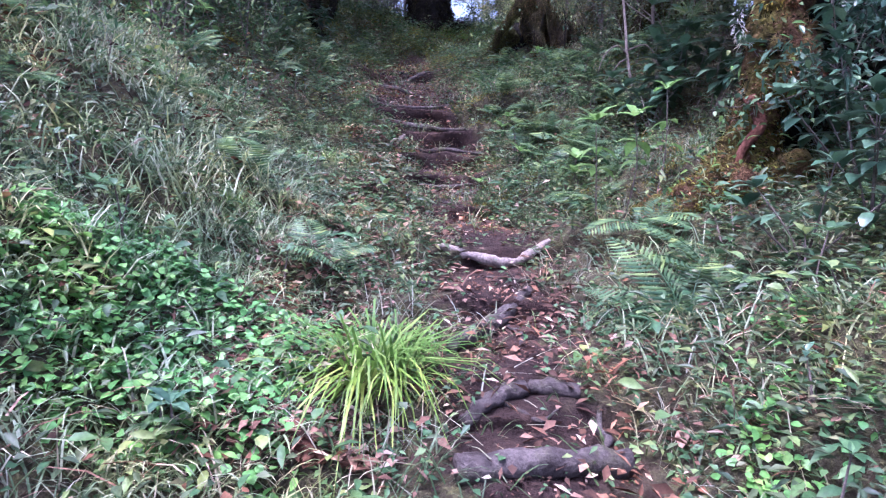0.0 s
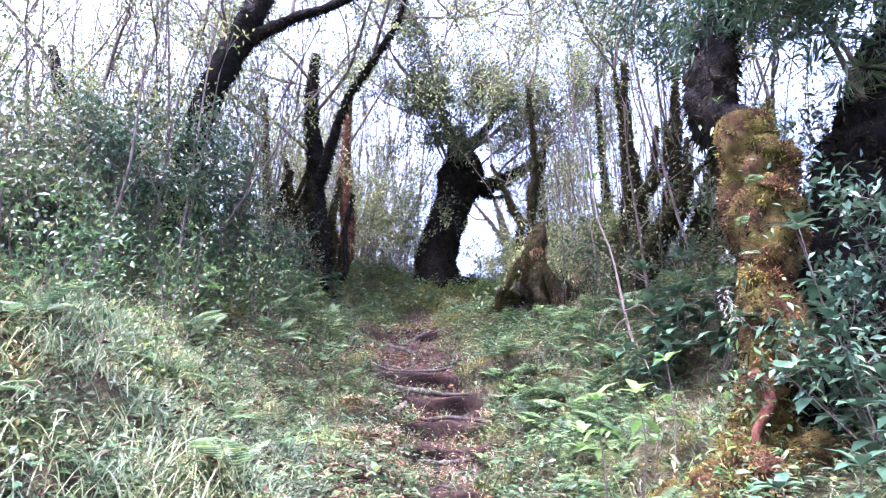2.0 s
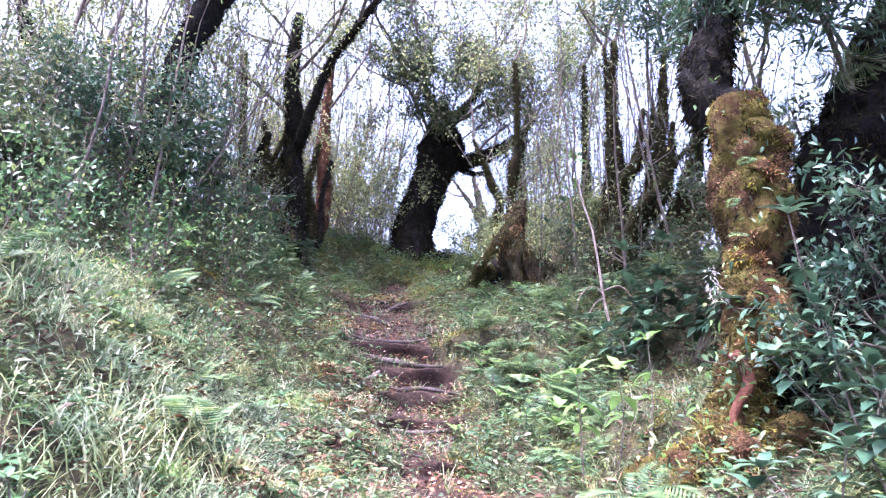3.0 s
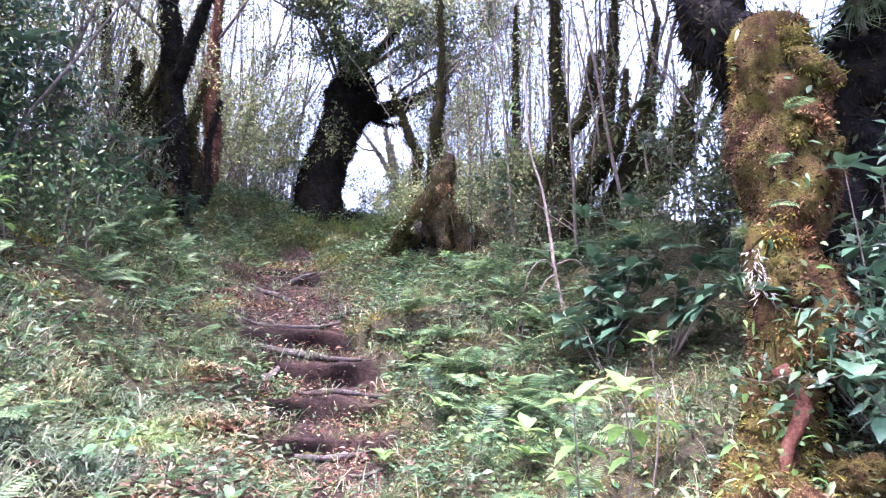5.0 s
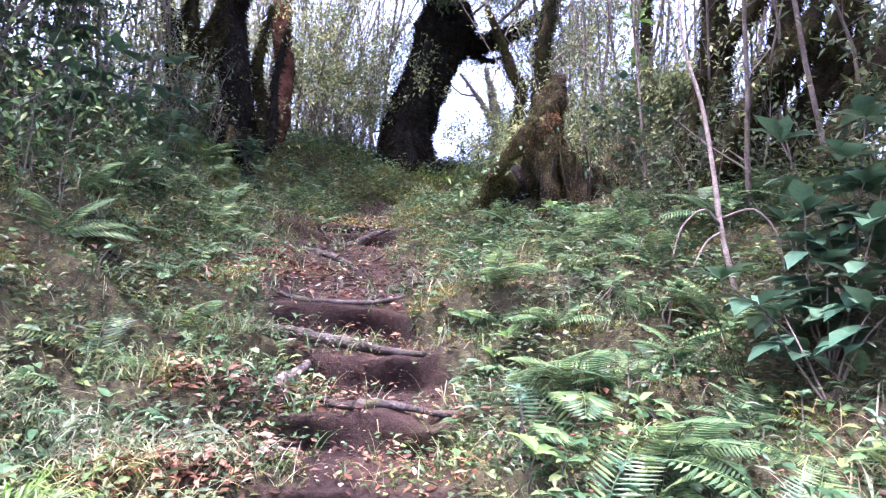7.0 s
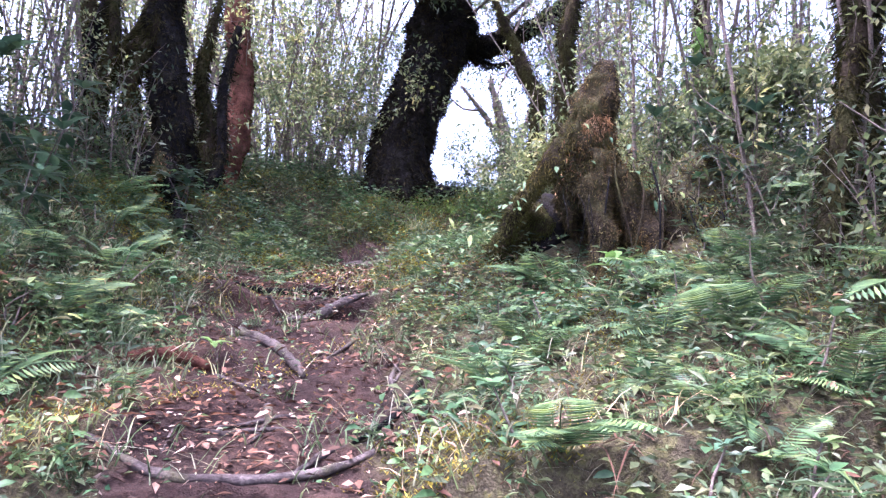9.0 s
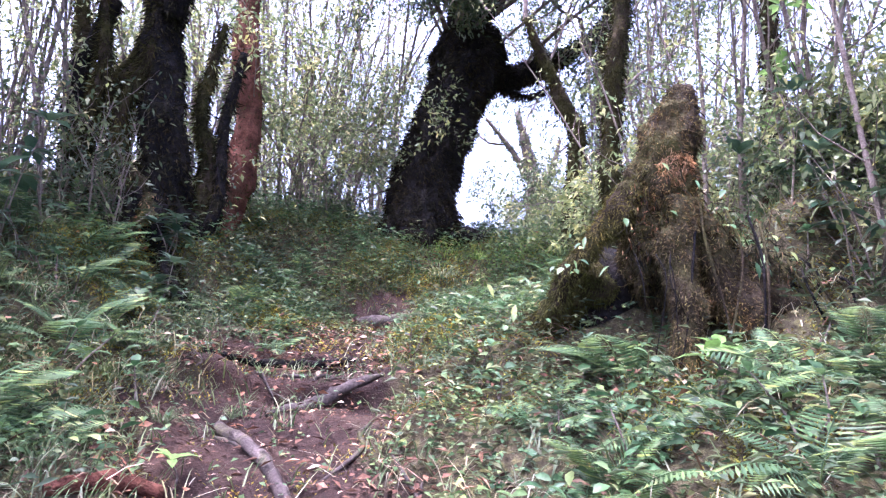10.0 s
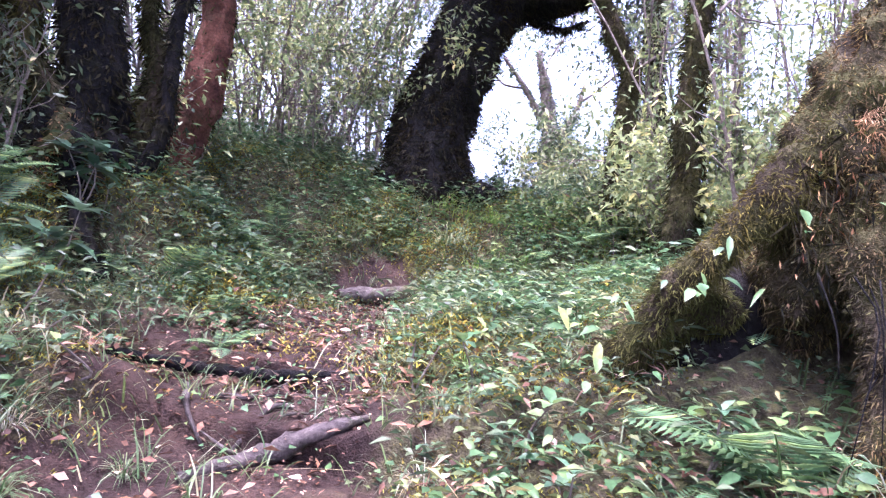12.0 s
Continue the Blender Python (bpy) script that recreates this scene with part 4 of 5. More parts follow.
def thicket(name, label, places, mat, per, rng, ln=(0.04, 0.09), wd=(0.016, 0.035), tall=(2.6, 5.0), radius=(0.008, 0.022)):
    tubes, spots = [], []
    for x, y in places:
        t, s = thin_stem(x, y, rng.uniform(*tall), rng, rng.uniform(*radius))
        tubes += t
        spots += s
    v, f = joined(tubes)
    th = tagged(new(name, mesh_from(name, v, f, M_twig, True)), label, "thicket", kind="stuff")
    v, f = leaf_cloud(spots, per, rng, ln, wd, 0.09)
    tagged(part("leaves", mesh_from("leaves", v, f, mat), th), kind="stuff")
    return th


def scatter(n, x0, x1, y0, y1, rng, keep):
    out = []
    while len(out) < n:
        x, y = rng.uniform(x0, x1), rng.uniform(y0, y1)
        if keep(x, y):
            out.append((x, y))
    return out


rng = np.random.default_rng(21)
left_edge = lambda y: np.interp(y, [-4, 3, 6, 9, 12, 14, 20], [-2.8, -3.0, -2.9, -3.3, -2.5, -1.4, -0.5])
right_edge = lambda y: np.interp(y, [-4, 3, 5, 8, 10, 13, 20], [2.8, 3.2, 2.9, 2.3, 1.9, 1.9, 2.2])
FINE = ((0.03, 0.075), (0.014, 0.032))
thicket("thicket", "dense thicket of thin grey stems with small leaves", scatter(330, -8, 0, 6, 19, rng, lambda x, y: x < left_edge(y) and not open_sky(x, y)), M_thicket, 7, rng, *FINE, tall=(3.0, 6.5))
thicket("thicket", "dense thicket of thin stems with small leaves", scatter(150, 1, 8, 7, 15, rng, lambda x, y: x > right_edge(y) and not open_sky(x, y)), M_thicket, 4, rng, *FINE, tall=(2.4, 6.5))
thicket("thicket", "thicket of thin stems on the low bank", scatter(190, -9, -2, -3, 6.5, rng, lambda x, y: x < left_edge(y)), M_dull, 8, rng, *FINE, tall=(1.0, 2.6))
thicket("thicket", "thicket of leafy stems on the near bank", scatter(90, 3.4, 9, -3, 6, rng, lambda x, y: x > right_edge(y) + 0.5), M_dull, 5, rng, tall=(1.2, 3.2))
# out of view: closes the place behind the camera, density set to hold back light
thicket("thicket", "unseen thicket added behind the start, thinning the front light", scatter(130, -8, 8, -9, -2.5, rng, lambda x, y: abs(x - 0.2) > 1.0), M_thicket, 4, rng, tall=(2.5, 4.5))
thicket("thicket", "shaded thicket behind the leaning trunks", scatter(24, 3.8, 8, 5.0, 8.4, rng, lambda x, y: x > 3.8), M_thicket, 3, rng, tall=(2.2, 4.8))
thicket("thicket", "young stems along the foot of the trees", scatter(40, -4, 0, 8, 14.5, rng, lambda x, y: left_edge(y) - 0.3 < x < left_edge(y) + 0.5 and not open_sky(x, y)), M_dull, 3, rng, tall=(0.4, 1.2), radius=(0.005, 0.012))
thicket("thicket", "low leafy growth on the bank past the stump", scatter(70, 1.5, 4, 8.5, 13, rng, lambda x, y: x > right_edge(y) - 0.2), M_thicket, 5, rng, tall=(0.5, 1.4), radius=(0.005, 0.01))
thicket("brush", "knee-high green brush on the bank", scatter(50, -3.8, -1.5, 3.2, 7.6, rng, lambda x, y: x < -1.5 - 0.12 * (y - 3.2)), M_herb, 4, rng, (0.03, 0.08), (0.014, 0.034), tall=(0.3, 1.0), radius=(0.004, 0.009))
thicket("brush", "knee-high mixed brush above the trail", scatter(30, 1.9, 3.4, 6.5, 9.8, rng, lambda x, y: (x - 1.4) ** 2 + (y - 8.9) ** 2 > 0.5), M_dull, 4, rng, (0.03, 0.08), (0.014, 0.034), tall=(0.3, 0.9), radius=(0.004, 0.009))
thicket("thicket", "tall leafy stems behind the leaning trunk", scatter(85, -4.8, -0.35, 15.2, 19.5, np.random.default_rng(5), lambda x, y: x < -0.35 - 0.12 * (y - 15.2)), M_thicket, 6, np.random.default_rng(6), (0.05, 0.11), (0.025, 0.05), tall=(4.5, 9.5), radius=(0.012, 0.03))
for x, y in scatter(45, -4, 4.2, 6, 14, rng, lambda x, y: (left_edge(y) - 0.8 < x < left_edge(y) + 0.15 or right_edge(y) - 0.1 < x < right_edge(y) + 0.8) and not open_sky(x, y) and not (y < 9 and x > 0)):
    t, sp = thin_stem(x, y, rng.uniform(2.2, 4.6), rng, rng.uniform(0.01, 0.024))
    base = floor_point(x, y)
    sap = tagged(new("sapling"), "thin upright sapling with sparse small leaves", "sapling", "saplings along the trail edge")
    sap.location = base
    part("stem", mesh_from("stem", t[0][0] - base, t[0][1], M_twig, True), sap)
    v, f = joined(t[1:])
    tagged(part("twig_spray", mesh_from("twig_spray", v - base, f, M_twig, True), sap), kind="stuff")
    v, f = leaf_cloud(sp, 5, rng, (0.04, 0.09), (0.016, 0.036), 0.07)
    tagged(part("foliage", mesh_from("foliage", v - base, f, M_thicket), sap), kind="stuff")


def bush(x, y, tall, boughs, mat, per, ln, wd, label):
    """A rounded, gappy bush: forking boughs from one foot, thick with leaves."""
    base = floor_point(x, y, 0.05)
    b = tagged(new("bush"), label, "bush", "bushes on the banks")
    b.location = base
    for k in range(boughs):
        a = 2 * math.pi * (k + rng.uniform()) / boughs
        tubes, spots = branching((0, 0, 0), (math.cos(a) * 0.6, math.sin(a) * 0.6, 1), tall * rng.uniform(0.5, 0.7), 0.014, 3, rng, 0.7, 0.1)
        bough = part("branch", mesh_from("branch", *joined(tubes), M_twig, True), b)
        v, f = leaf_cloud(spots, per, rng, ln, wd, 0.06)
        tagged(part("foliage", mesh_from("foliage", v, f, mat), bough), kind="stuff")


for x, y, h, n, mat in [(4.2, 6.5, 1.8, 4, M_dull), (3.9, 5.7, 1.5, 4, M_dull), (-3.5, 6.2, 1.5, 4, M_shrub), (-3.9, 7.6, 2.0, 4, M_shrub), (-4.6, 8.6, 2.4, 4, M_thicket), (-4.4, 5.2, 1.4, 4, M_dull), (-3.5, 4.4, 0.9, 4, M_dull), (-5.3, 6.8, 2.0, 4, M_thicket), (-1.3, 14.2, 2.0, 4, M_thicket),
                        (-1.9, 13.6, 2.4, 4, M_thicket), (-3.1, 13, 2.6, 4, M_thicket), (2.9, 9.4, 0.8, 4, M_thicket), (2.3, 11.6, 1.3, 4, M_thicket), (3.2, 3.0, 1.5, 4, M_shrub), (2.9, 2.0, 1.0, 4, M_shrub),
                        (3.0, 13.6, 2.2, 4, M_thicket), (2.4, 16.2, 1.4, 4, M_thicket), (-5.5, 3.4, 1.2, 4, M_dull), (1.9, 18, 1.6, 4, M_thicket)]:
    bush(x, y, h, n, mat, 3, (0.05, 0.11), (0.022, 0.045), "leafy bush with dark green leaves on the bank" if mat is M_shrub else "dense small-leaved bush on the bank")


# ---- ferns ----
def frond_mesh(rng, length=0.45, pairs=17, width=0.3):
    """One arching frond: a thin rib and two rows of pinnae."""
    s = np.linspace(0.12, 0.98, pairs)
    arc = lambda q: np.stack([q * length * 0.93, 0 * q, length * (0.62 * q - 0.62 * q * q)], -1)
    p = arc(s)
    t = unit(arc(s + 0.02) - arc(s - 0.02))
    prof = np.sin(np.pi * np.clip(s * 0.86 + 0.12, 0, 1)) ** 0.8 * width * 0.5 * length / 0.45
    pos, way, up, ln, wd = [], [], [], [], []
    for sgn in (-1, 1):
        w = unit(np.stack([t[:, 0] * 0.45, np.full(pairs, sgn * 1.0), t[:, 2] * 0.45 - 0.12], -1))
        pos.append(p), way.append(w), up.append(np.cross(t, np.array([0, 1.0, 0])) * -1), ln.append(prof), wd.append(np.full(pairs, length / pairs * 0.62))
    v1, f1 = leaves(np.concatenate(pos), np.concatenate(way), np.concatenate(up), np.concatenate(ln), np.concatenate(wd), "simple", 0.1)
    v2, f2 = tube(arc(np.linspace(0, 1, 7)), [0.004, 0.0015], 4, 1, cap=False)
    return mesh_from("frond", *joined([(v1, f1), (v2, f2)]), M_fern)


rng = np.random.default_rng(5)
FRONDS = [frond_mesh(rng, 0.45), frond_mesh(rng, 0.38, 14, 0.26), frond_mesh(rng, 0.55, 20, 0.3)]


def fern(x, y, size, rng, count=7, aim=None, z=None, label="green fern with arching fronds on the forest floor"):
    f = tagged(new("fern"), label, "fern", "ferns beside the trail")
    f.location = floor_point(x, y, 0.01) if z is None else (x, y, z)
    for k in range(count):
        yaw = rng.uniform(0, 360) if aim is None else aim + rng.normal() * 40
        part("frond", FRONDS[rng.integers(3)], f, m=pose(0, 0, 0, rng.normal() * 8, rng.uniform(-45, 5), yaw) @ Matrix.Scale(size * rng.uniform(0.75, 1.15), 4))
    return f


for x, y, size, n in [(1.55, 6.4, 0.9, 7), (1.9, 6.1, 0.9, 6), (0.75, 6.75, 0.7, 6), (1.2, 5.85, 0.8, 6), (1.75, 5.5, 0.9, 7), (0.6, 8.3, 0.5, 5), (0.85, 8.25, 0.5, 5), (0.62, 7.35, 1.0, 6), (1.1, 2.15, 1.3, 9), (1.4, 2.5, 1.2, 8), (0.95, 2.2, 0.6, 5), (1.0, 6.3, 0.7, 7), (1.3, 6.9, 0.7, 7), (1.15, 7.2, 0.7, 6), (1.4, 7.6, 0.8, 6), (0.8, 7.7, 0.7, 6), (1.7, 7.5, 0.9, 7), (1.6, 8.1, 0.8, 6), (0.95, 5.6, 0.9, 6),
                      (1.25, 5.2, 0.9, 6), (1.5, 5.9, 0.8, 6), (0.75, 5.9, 0.6, 6), (-1.9, 6.4, 0.9, 7), (-1.5, 7.3, 0.8, 7), (-2.2, 7.6, 0.9, 7), (-1.6, 5.6, 0.7, 6), (-2.4, 5.3, 0.9, 7), (-2.1, 4.2, 0.8, 7), (-1.6, 4.3, 0.7, 6), (-1.75, 9.2, 0.7, 6), (-2.2, 9.9, 0.8, 6),
                      (-1.2, 10.4, 0.6, 6), (-2.6, 3.4, 0.9, 7), (-2.2, 2.6, 0.8, 6), (1.2, 4.2, 0.8, 7), (0.95, 4.6, 0.8, 6), (1.5, 4.7, 0.9, 6), (1.9, 5.1, 0.8, 6), (2.1, 8.0, 0.9, 6), (1.1, 8.0, 0.6, 6), (2.3, 7.0, 1.0, 7), (1.8, 6.9, 0.8, 6), (0.55, 4.35, 0.5, 5), (-0.35, 4.55, 0.5, 6), (-1.0, 9.9, 0.5, 5)]:
    fern(x, y, size, rng, n)
for x, y in scatter(115, -3.2, 2.8, 1.5, 12.5, rng, lambda x, y: abs(x - np.interp(y, TRAIL_Y, TRAIL_X)) > 0.75 and abs(x) < 3):
    fern(x, y, rng.uniform(0.4, 0.95), rng, 6)
for x, y, z in [(2.1, 3.68, 2.95), (2.05, 3.72, 2.65), (2.02, 3.7, 2.45)]:
    fern(x, y, 0.32, rng, 2, -90, z, "small pale fern rooted in trunk moss")


for x, y, size in [(1.75, 8.35, 0.6), (2.1, 8.4, 0.7), (0.7, 8.5, 0.45), (-1.9, 10.3, 0.7), (-1.5, 10.7, 0.6), (-2.4, 10.1, 0.7), (-1.4, 11.4, 0.6)]:
    fern(x, y, size, rng, 7)


# ---- grass tufts ----
def tuft_mesh(rng, blades, length, width, mat, spread=0.35, name="blades"):
    a = rng.uniform(0, 2 * np.pi, blades)
    out = rng.uniform(0.15, 1.0, blades) * spread * 2
    way = np.stack([np.cos(a) * out, np.sin(a) * out, np.ones(blades)], -1)
    pos = np.stack([np.cos(a) * 0.04 * rng.uniform(0, 1, blades), np.sin(a) * 0.04, np.full(blades, -0.01)], -1)
    v, f = leaves(pos, way, np.stack([-np.cos(a), -np.sin(a), np.full(blades, 0.3)], -1), rng.uniform(0.55, 1.0, blades) * length, rng.uniform(0.7, 1.1, blades) * width, "blade", rng.uniform(0.5, 1.0, blades))
    return mesh_from(name, v, f, mat)


rng = np.random.default_rng(9)
TUFTS = [tuft_mesh(rng, 150, 0.5, 0.008, M_tuft, 0.5), tuft_mesh(rng, 80, 0.32, 0.006, M_grass, 0.5), tuft_mesh(rng, 60, 0.26, 0.005, M_tuft, 0.6), tuft_mesh(rng, 70, 0.5, 0.006, M_straw, 0.6), tuft_mesh(rng, 150, 0.34, 0.005, M_pale_grass, 0.55)]


def tuft(x, y, kind, size, label, z=None, tilt=(0, 0)):
    t = tagged(new("grass_tuft", TUFTS[kind]), label, "grass", "grass tufts")
    p = floor_point(x, y) if z is None else (x, y, z)
    t.matrix_basis = pose(*p, tilt[0], tilt[1], 360 * ((x * 7.7 + y * 3.1) % 1)) @ Matrix.Scale(size, 4)


for x, y, k, s in [(-0.3, 1.7, 0, 1.7), (-0.2, 1.78, 0, 1.5), (-1.02, 4.75, 0, 1.35), (-1.2, 4.9, 0, 1.2), (-0.12, 6.72, 1, 1.1), (-0.6, 5.5, 1, 0.8), (-0.8, 5.45, 1, 0.8), (-0.35, 5.55, 2, 0.8), (-0.1, 4.85, 1, 0.6), (-1.35, 8.95, 3, 0.6), (-1.2, 8.7, 1, 0.9), (-1.25, 6.5, 0, 0.6),
                   (-1.0, 7.4, 1, 0.9), (0.3, 11.5, 4, 1.7), (0.1, 11.9, 4, 1.6), (0.45, 11.2, 4, 1.6), (0.2, 10.9, 4, 1.4), (0.35, 12.3, 2, 1.9), (0.1, 12.6, 4, 1.6), (0.5, 12.8, 2, 1.8), (0.2, 9.6, 2, 0.9), (0.1, 9.2, 1, 0.8), (0.05, 8.9, 3, 0.4), (-1.2, 2.9, 0, 0.6), (-1.6, 3.6, 1, 1.0), (0.8, 1.55, 3, 0.55), (-0.95, 1.2, 1, 0.8), (0.3, 10.3, 1, 0.8), (-0.95, 9.0, 1, 0.7)]:
    tuft(x, y, k, s, ("lush yellow-green grass tuft arching over", "thin green grass tuft beside the trail", "small bright grass tuft", "dry straw-coloured grass tuft", "pale green fine grass tuft on the crest")[k])
for x, y, z, s, tl in [(2.55, 3.95, 3.35, 1.15, (20, 50)), (2.7, 4.1, 3.55, 1.2, (0, 60)), (2.5, 4.05, 3.6, 1.1, (-20, 20)), (2.05, 3.9, 2.35, 0.7, (0, -60)), (2.1, 5.0, 2.5, 0.9, (0, -40)), (3.5, 4.6, 4.2, 1.6, (0, 120)), (3.8, 4.7, 4.4, 1.7, (30, 140)), (3.3, 4.6, 4.4, 1.5, (-20, 100))]:
    tuft(x, y, 1, s, "wiry grass-like plant growing out of trunk moss", z, tl)


# ---- broad-leaved shrubs ----
def leaf_blade(name, length, width, mat):
    v, f = leaves(np.zeros((1, 3)), np.array([[1.0, 0, 0.25]]), np.array([[0, 0, 1.0]]), length, width, "full", 0.35)
    return mesh_from(name, v, f, mat, True)


BLADES = {"dark": leaf_blade("leaf", 0.16, 0.085, M_shrub), "bright": leaf_blade("leaf", 0.16, 0.075, M_bright), "small": leaf_blade("leaf", 0.08, 0.035, M_shrub), "herb": leaf_blade("leaf", 0.1, 0.05, M_herb)}


def shrub(x, y, tall, stems, kind, label, rng, size=1.0, z=None, whorl=6, spread=0.25):
    s = tagged(new("shrub"), label, "shrub", "broad-leaved shrubs")
    base = floor_point(x, y, 0.02) if z is None else np.array([x, y, z])
    s.location = base
    for _ in range(stems):
        d = unit(np.array([rng.normal() * spread, rng.normal() * spread, 1.0]))
        h = tall * rng.uniform(0.6, 1.05)
        pts = [np.zeros(3), d * h * 0.5 + rng.normal(size=3) * 0.02, d * h + rng.normal(size=3) * 0.03]
        part("stem", mesh_from("stem", *tube(pts, [0.007, 0.003], 5, 3), M_twig, True), s)
        rings = max(1, min(3, int(h / 0.16)))
        for r in range(rings):
            q = 1 - 0.6 * r / max(rings, 2)
            c = bent(pts, 8)[int(q * 16)]
            for k in range(whorl if r == 0 else whorl // 2 + 1):
                part("leaf", BLADES[kind], s, m=pose(*c, 0, rng.uniform(-45, 0) if r == 0 else rng.uniform(-10, 30), k * 360 / whorl + rng.uniform(0, 50)) @ Matrix.Scale(size * rng.uniform(0.7, 1.1), 4))
    return s


rng = np.random.default_rng(31)
DARK = "shrub with glossy dark green oval leaves in whorls"
for x, y, h, n, size in [(2.2, 5.65, 0.85, 6, 1.35), (2.5, 5.95, 0.95, 7, 1.4), (2.0, 5.35, 0.5, 4, 1.2), (2.5, 5.3, 0.9, 6, 1.4), (-3.0, 8.3, 1.7, 6, 1.5), (-2.7, 7.6, 1.1, 6, 1.4), (-3.2, 7.0, 1.4, 6, 1.5), (-2.9, 6.6, 0.9, 4, 1.0), (-2.3, 8.6, 0.7, 4, 1.0), (-1.9, 9.9, 0.4, 3, 1.0),
                          (-2.1, 10.4, 0.5, 4, 1.0), (2.6, 3.5, 1.5, 4, 1.0), (2.45, 3.1, 1.1, 4, 1.0), (2.85, 3.2, 1.4, 4, 1.0), (2.2, 2.6, 0.7, 4, 1.0), (2.3, 8.6, 0.8, 4, 1.0), (2.5, 9.2, 0.9, 4, 1.0), (-2.7, 9.4, 0.8, 4, 1.0), (1.75, 2.4, 0.6, 4, 0.9)]:
    shrub(x, y, h, n, "dark", DARK, rng, size, spread=0.42)
for x, y, h, n, size in [(1.07, 3.68, 0.72, 1, 1.2), (1.3, 3.8, 0.74, 1, 1.2), (1.6, 4.05, 0.9, 1, 1.0), (1.1, 4.5, 0.3, 2, 1.0), (0.7, 6.2, 0.22, 2, 0.9), (0.75, 5.3, 0.2, 1, 1.0), (1.35, 8.2, 0.35, 2, 0.9), (2.6, 9.9, 1.8, 2, 1.6), (-0.9, 8.2, 0.2, 1, 0.8), (0.35, 5.05, 0.15, 1, 1.0), (-2.4, 6.0, 0.6, 2, 1.0)]:
    shrub(x, y, h, n, "bright", "young plant with bright yellow-green lance-shaped leaves", rng, size, whorl=5, spread=0.06)
for x, y in scatter(190, -3.4, 3.0, 1.0, 13, rng, lambda x, y: 0.6 < abs(x - np.interp(y, TRAIL_Y, TRAIL_X)) < 3):
    shrub(x, y, rng.uniform(0.12, 0.4), int(rng.integers(1, 3)), "herb" if rng.uniform() < 0.6 else "small", "low herb with green oval leaves beside the trail", rng, rng.uniform(0.7, 1.1), whorl=5)

# ---- roots and logs across the trail ----
def lying(name, label, xy, radii, mat, category, lift=0.5, zs=None, sides=12, group="roots across the trail"):
    pts = [(x, y, float(ground_z(x, y)) + relief(x, y) + r * (lift + 0.3) if zs is None else z) for (x, y), r, z in zip(xy, np.interp(np.linspace(0, 1, len(xy)), np.linspace(0, 1, len(radii)), radii), zs or [0] * len(xy))]
    v, f = tube(pts, radii, sides, 8, 0.5, 16.0, xy[0][0] * 5)
    base = np.array(pts[0])
    ob = tagged(new(name, mesh_from(name, v - base, f, mat, True)), label, category, group)
    ob.location = base
    return ob


lying("log", "weathered grey log laid as a step across the trail", [(0.02, 1.22), (0.3, 1.28), (0.6, 1.36)], [0.044, 0.048, 0.044], M_root, "log")
lying("root", "pale curved root crossing the trail", [(0.06, 1.5), (0.18, 1.64), (0.32, 1.7), (0.5, 1.66)], [0.026, 0.035, 0.026], M_root, "root")
lying("root", "grey root slanting up the trail", [(0.02, 2.05), (0.15, 2.25), (0.3, 2.45), (0.46, 2.72)], [0.035, 0.044, 0.026], M_root, "root")
lying("log", "pale bleached branch lying across the trail", [(-0.03, 3.3), (0.2, 3.26), (0.45, 3.3), (0.7, 3.4)], [0.025, 0.035, 0.02], M_pale, "log", 0.9)
lying("log", "reddish dead branch beside the trail", [(-0.62, 1.4), (-0.5, 1.3), (-0.38, 1.24)], [0.026, 0.031, 0.026], M_bark_red, "log")
lying("root", "low root edging a trail step", [(-0.2, 5.36), (0.05, 5.36), (0.35, 5.4)], [0.018, 0.026, 0.013], M_root, "root")
lying("root", "thin pale root edging a trail step", [(-0.4, 6.26), (-0.16, 6.1), (0.08, 6.08), (0.44, 6.04), (0.6, 6.1)], [0.02, 0.024, 0.018, 0.01], M_root, "root")
lying("root", "pale broken root knob on a trail step", [(-0.5, 6.08), (-0.52, 6.2), (-0.5, 6.34), (-0.4, 6.46)], [0.03, 0.04, 0.025], M_pale, "root", 0.7)
lying("root", "long moss-flecked root snaking across the trail", [(-1.1, 6.65), (-0.82, 6.74), (-0.59, 6.72), (-0.27, 6.68), (0.03, 6.6), (0.28, 6.44)], [0.03, 0.045, 0.04, 0.03, 0.015], M_root, "root", 0.8)
lying("root", "thin root on the lip of an earth step", [(-0.95, 7.08), (-0.63, 6.99), (-0.24, 7.0), (0.05, 7.12), (0.33, 7.45)], [0.014, 0.02, 0.016, 0.01], M_root, "root")
lying("root", "sinewy root running down the trail edge", [(-0.95, 8.8), (-0.67, 8.53), (-0.44, 8.19), (-0.35, 8.0)], [0.035, 0.035, 0.03, 0.015], M_root, "root")
lying("root", "small bare root in the trail", [(-0.42, 7.6), (-0.38, 7.45), (-0.4, 7.3)], [0.018, 0.016, 0.009], M_root, "root")
lying("root", "thin dark root beside the trail", [(0.3, 7.75), (0.17, 7.5), (0.02, 7.25)], [0.013, 0.016, 0.009], M_bark_dark, "root")
lying("log", "piece of red-brown rotten bark beside the trail", [(-1.2, 7.85), (-1.05, 8.0), (-0.9, 8.15)], [0.026, 0.040, 0.026], M_bark_red, "log")
lying("root", "mossy root holding an earth step", [(-0.75, 8.95), (-0.52, 9.15), (-0.33, 9.14), (-0.15, 9.16)], [0.02, 0.04, 0.035, 0.015], M_root, "root")
lying("root", "dark root edging the upper step", [(-1.35, 9.5), (-1.01, 9.76), (-0.7, 9.74), (-0.4, 9.7)], [0.02, 0.034, 0.03, 0.012], M_bark_dark, "root")
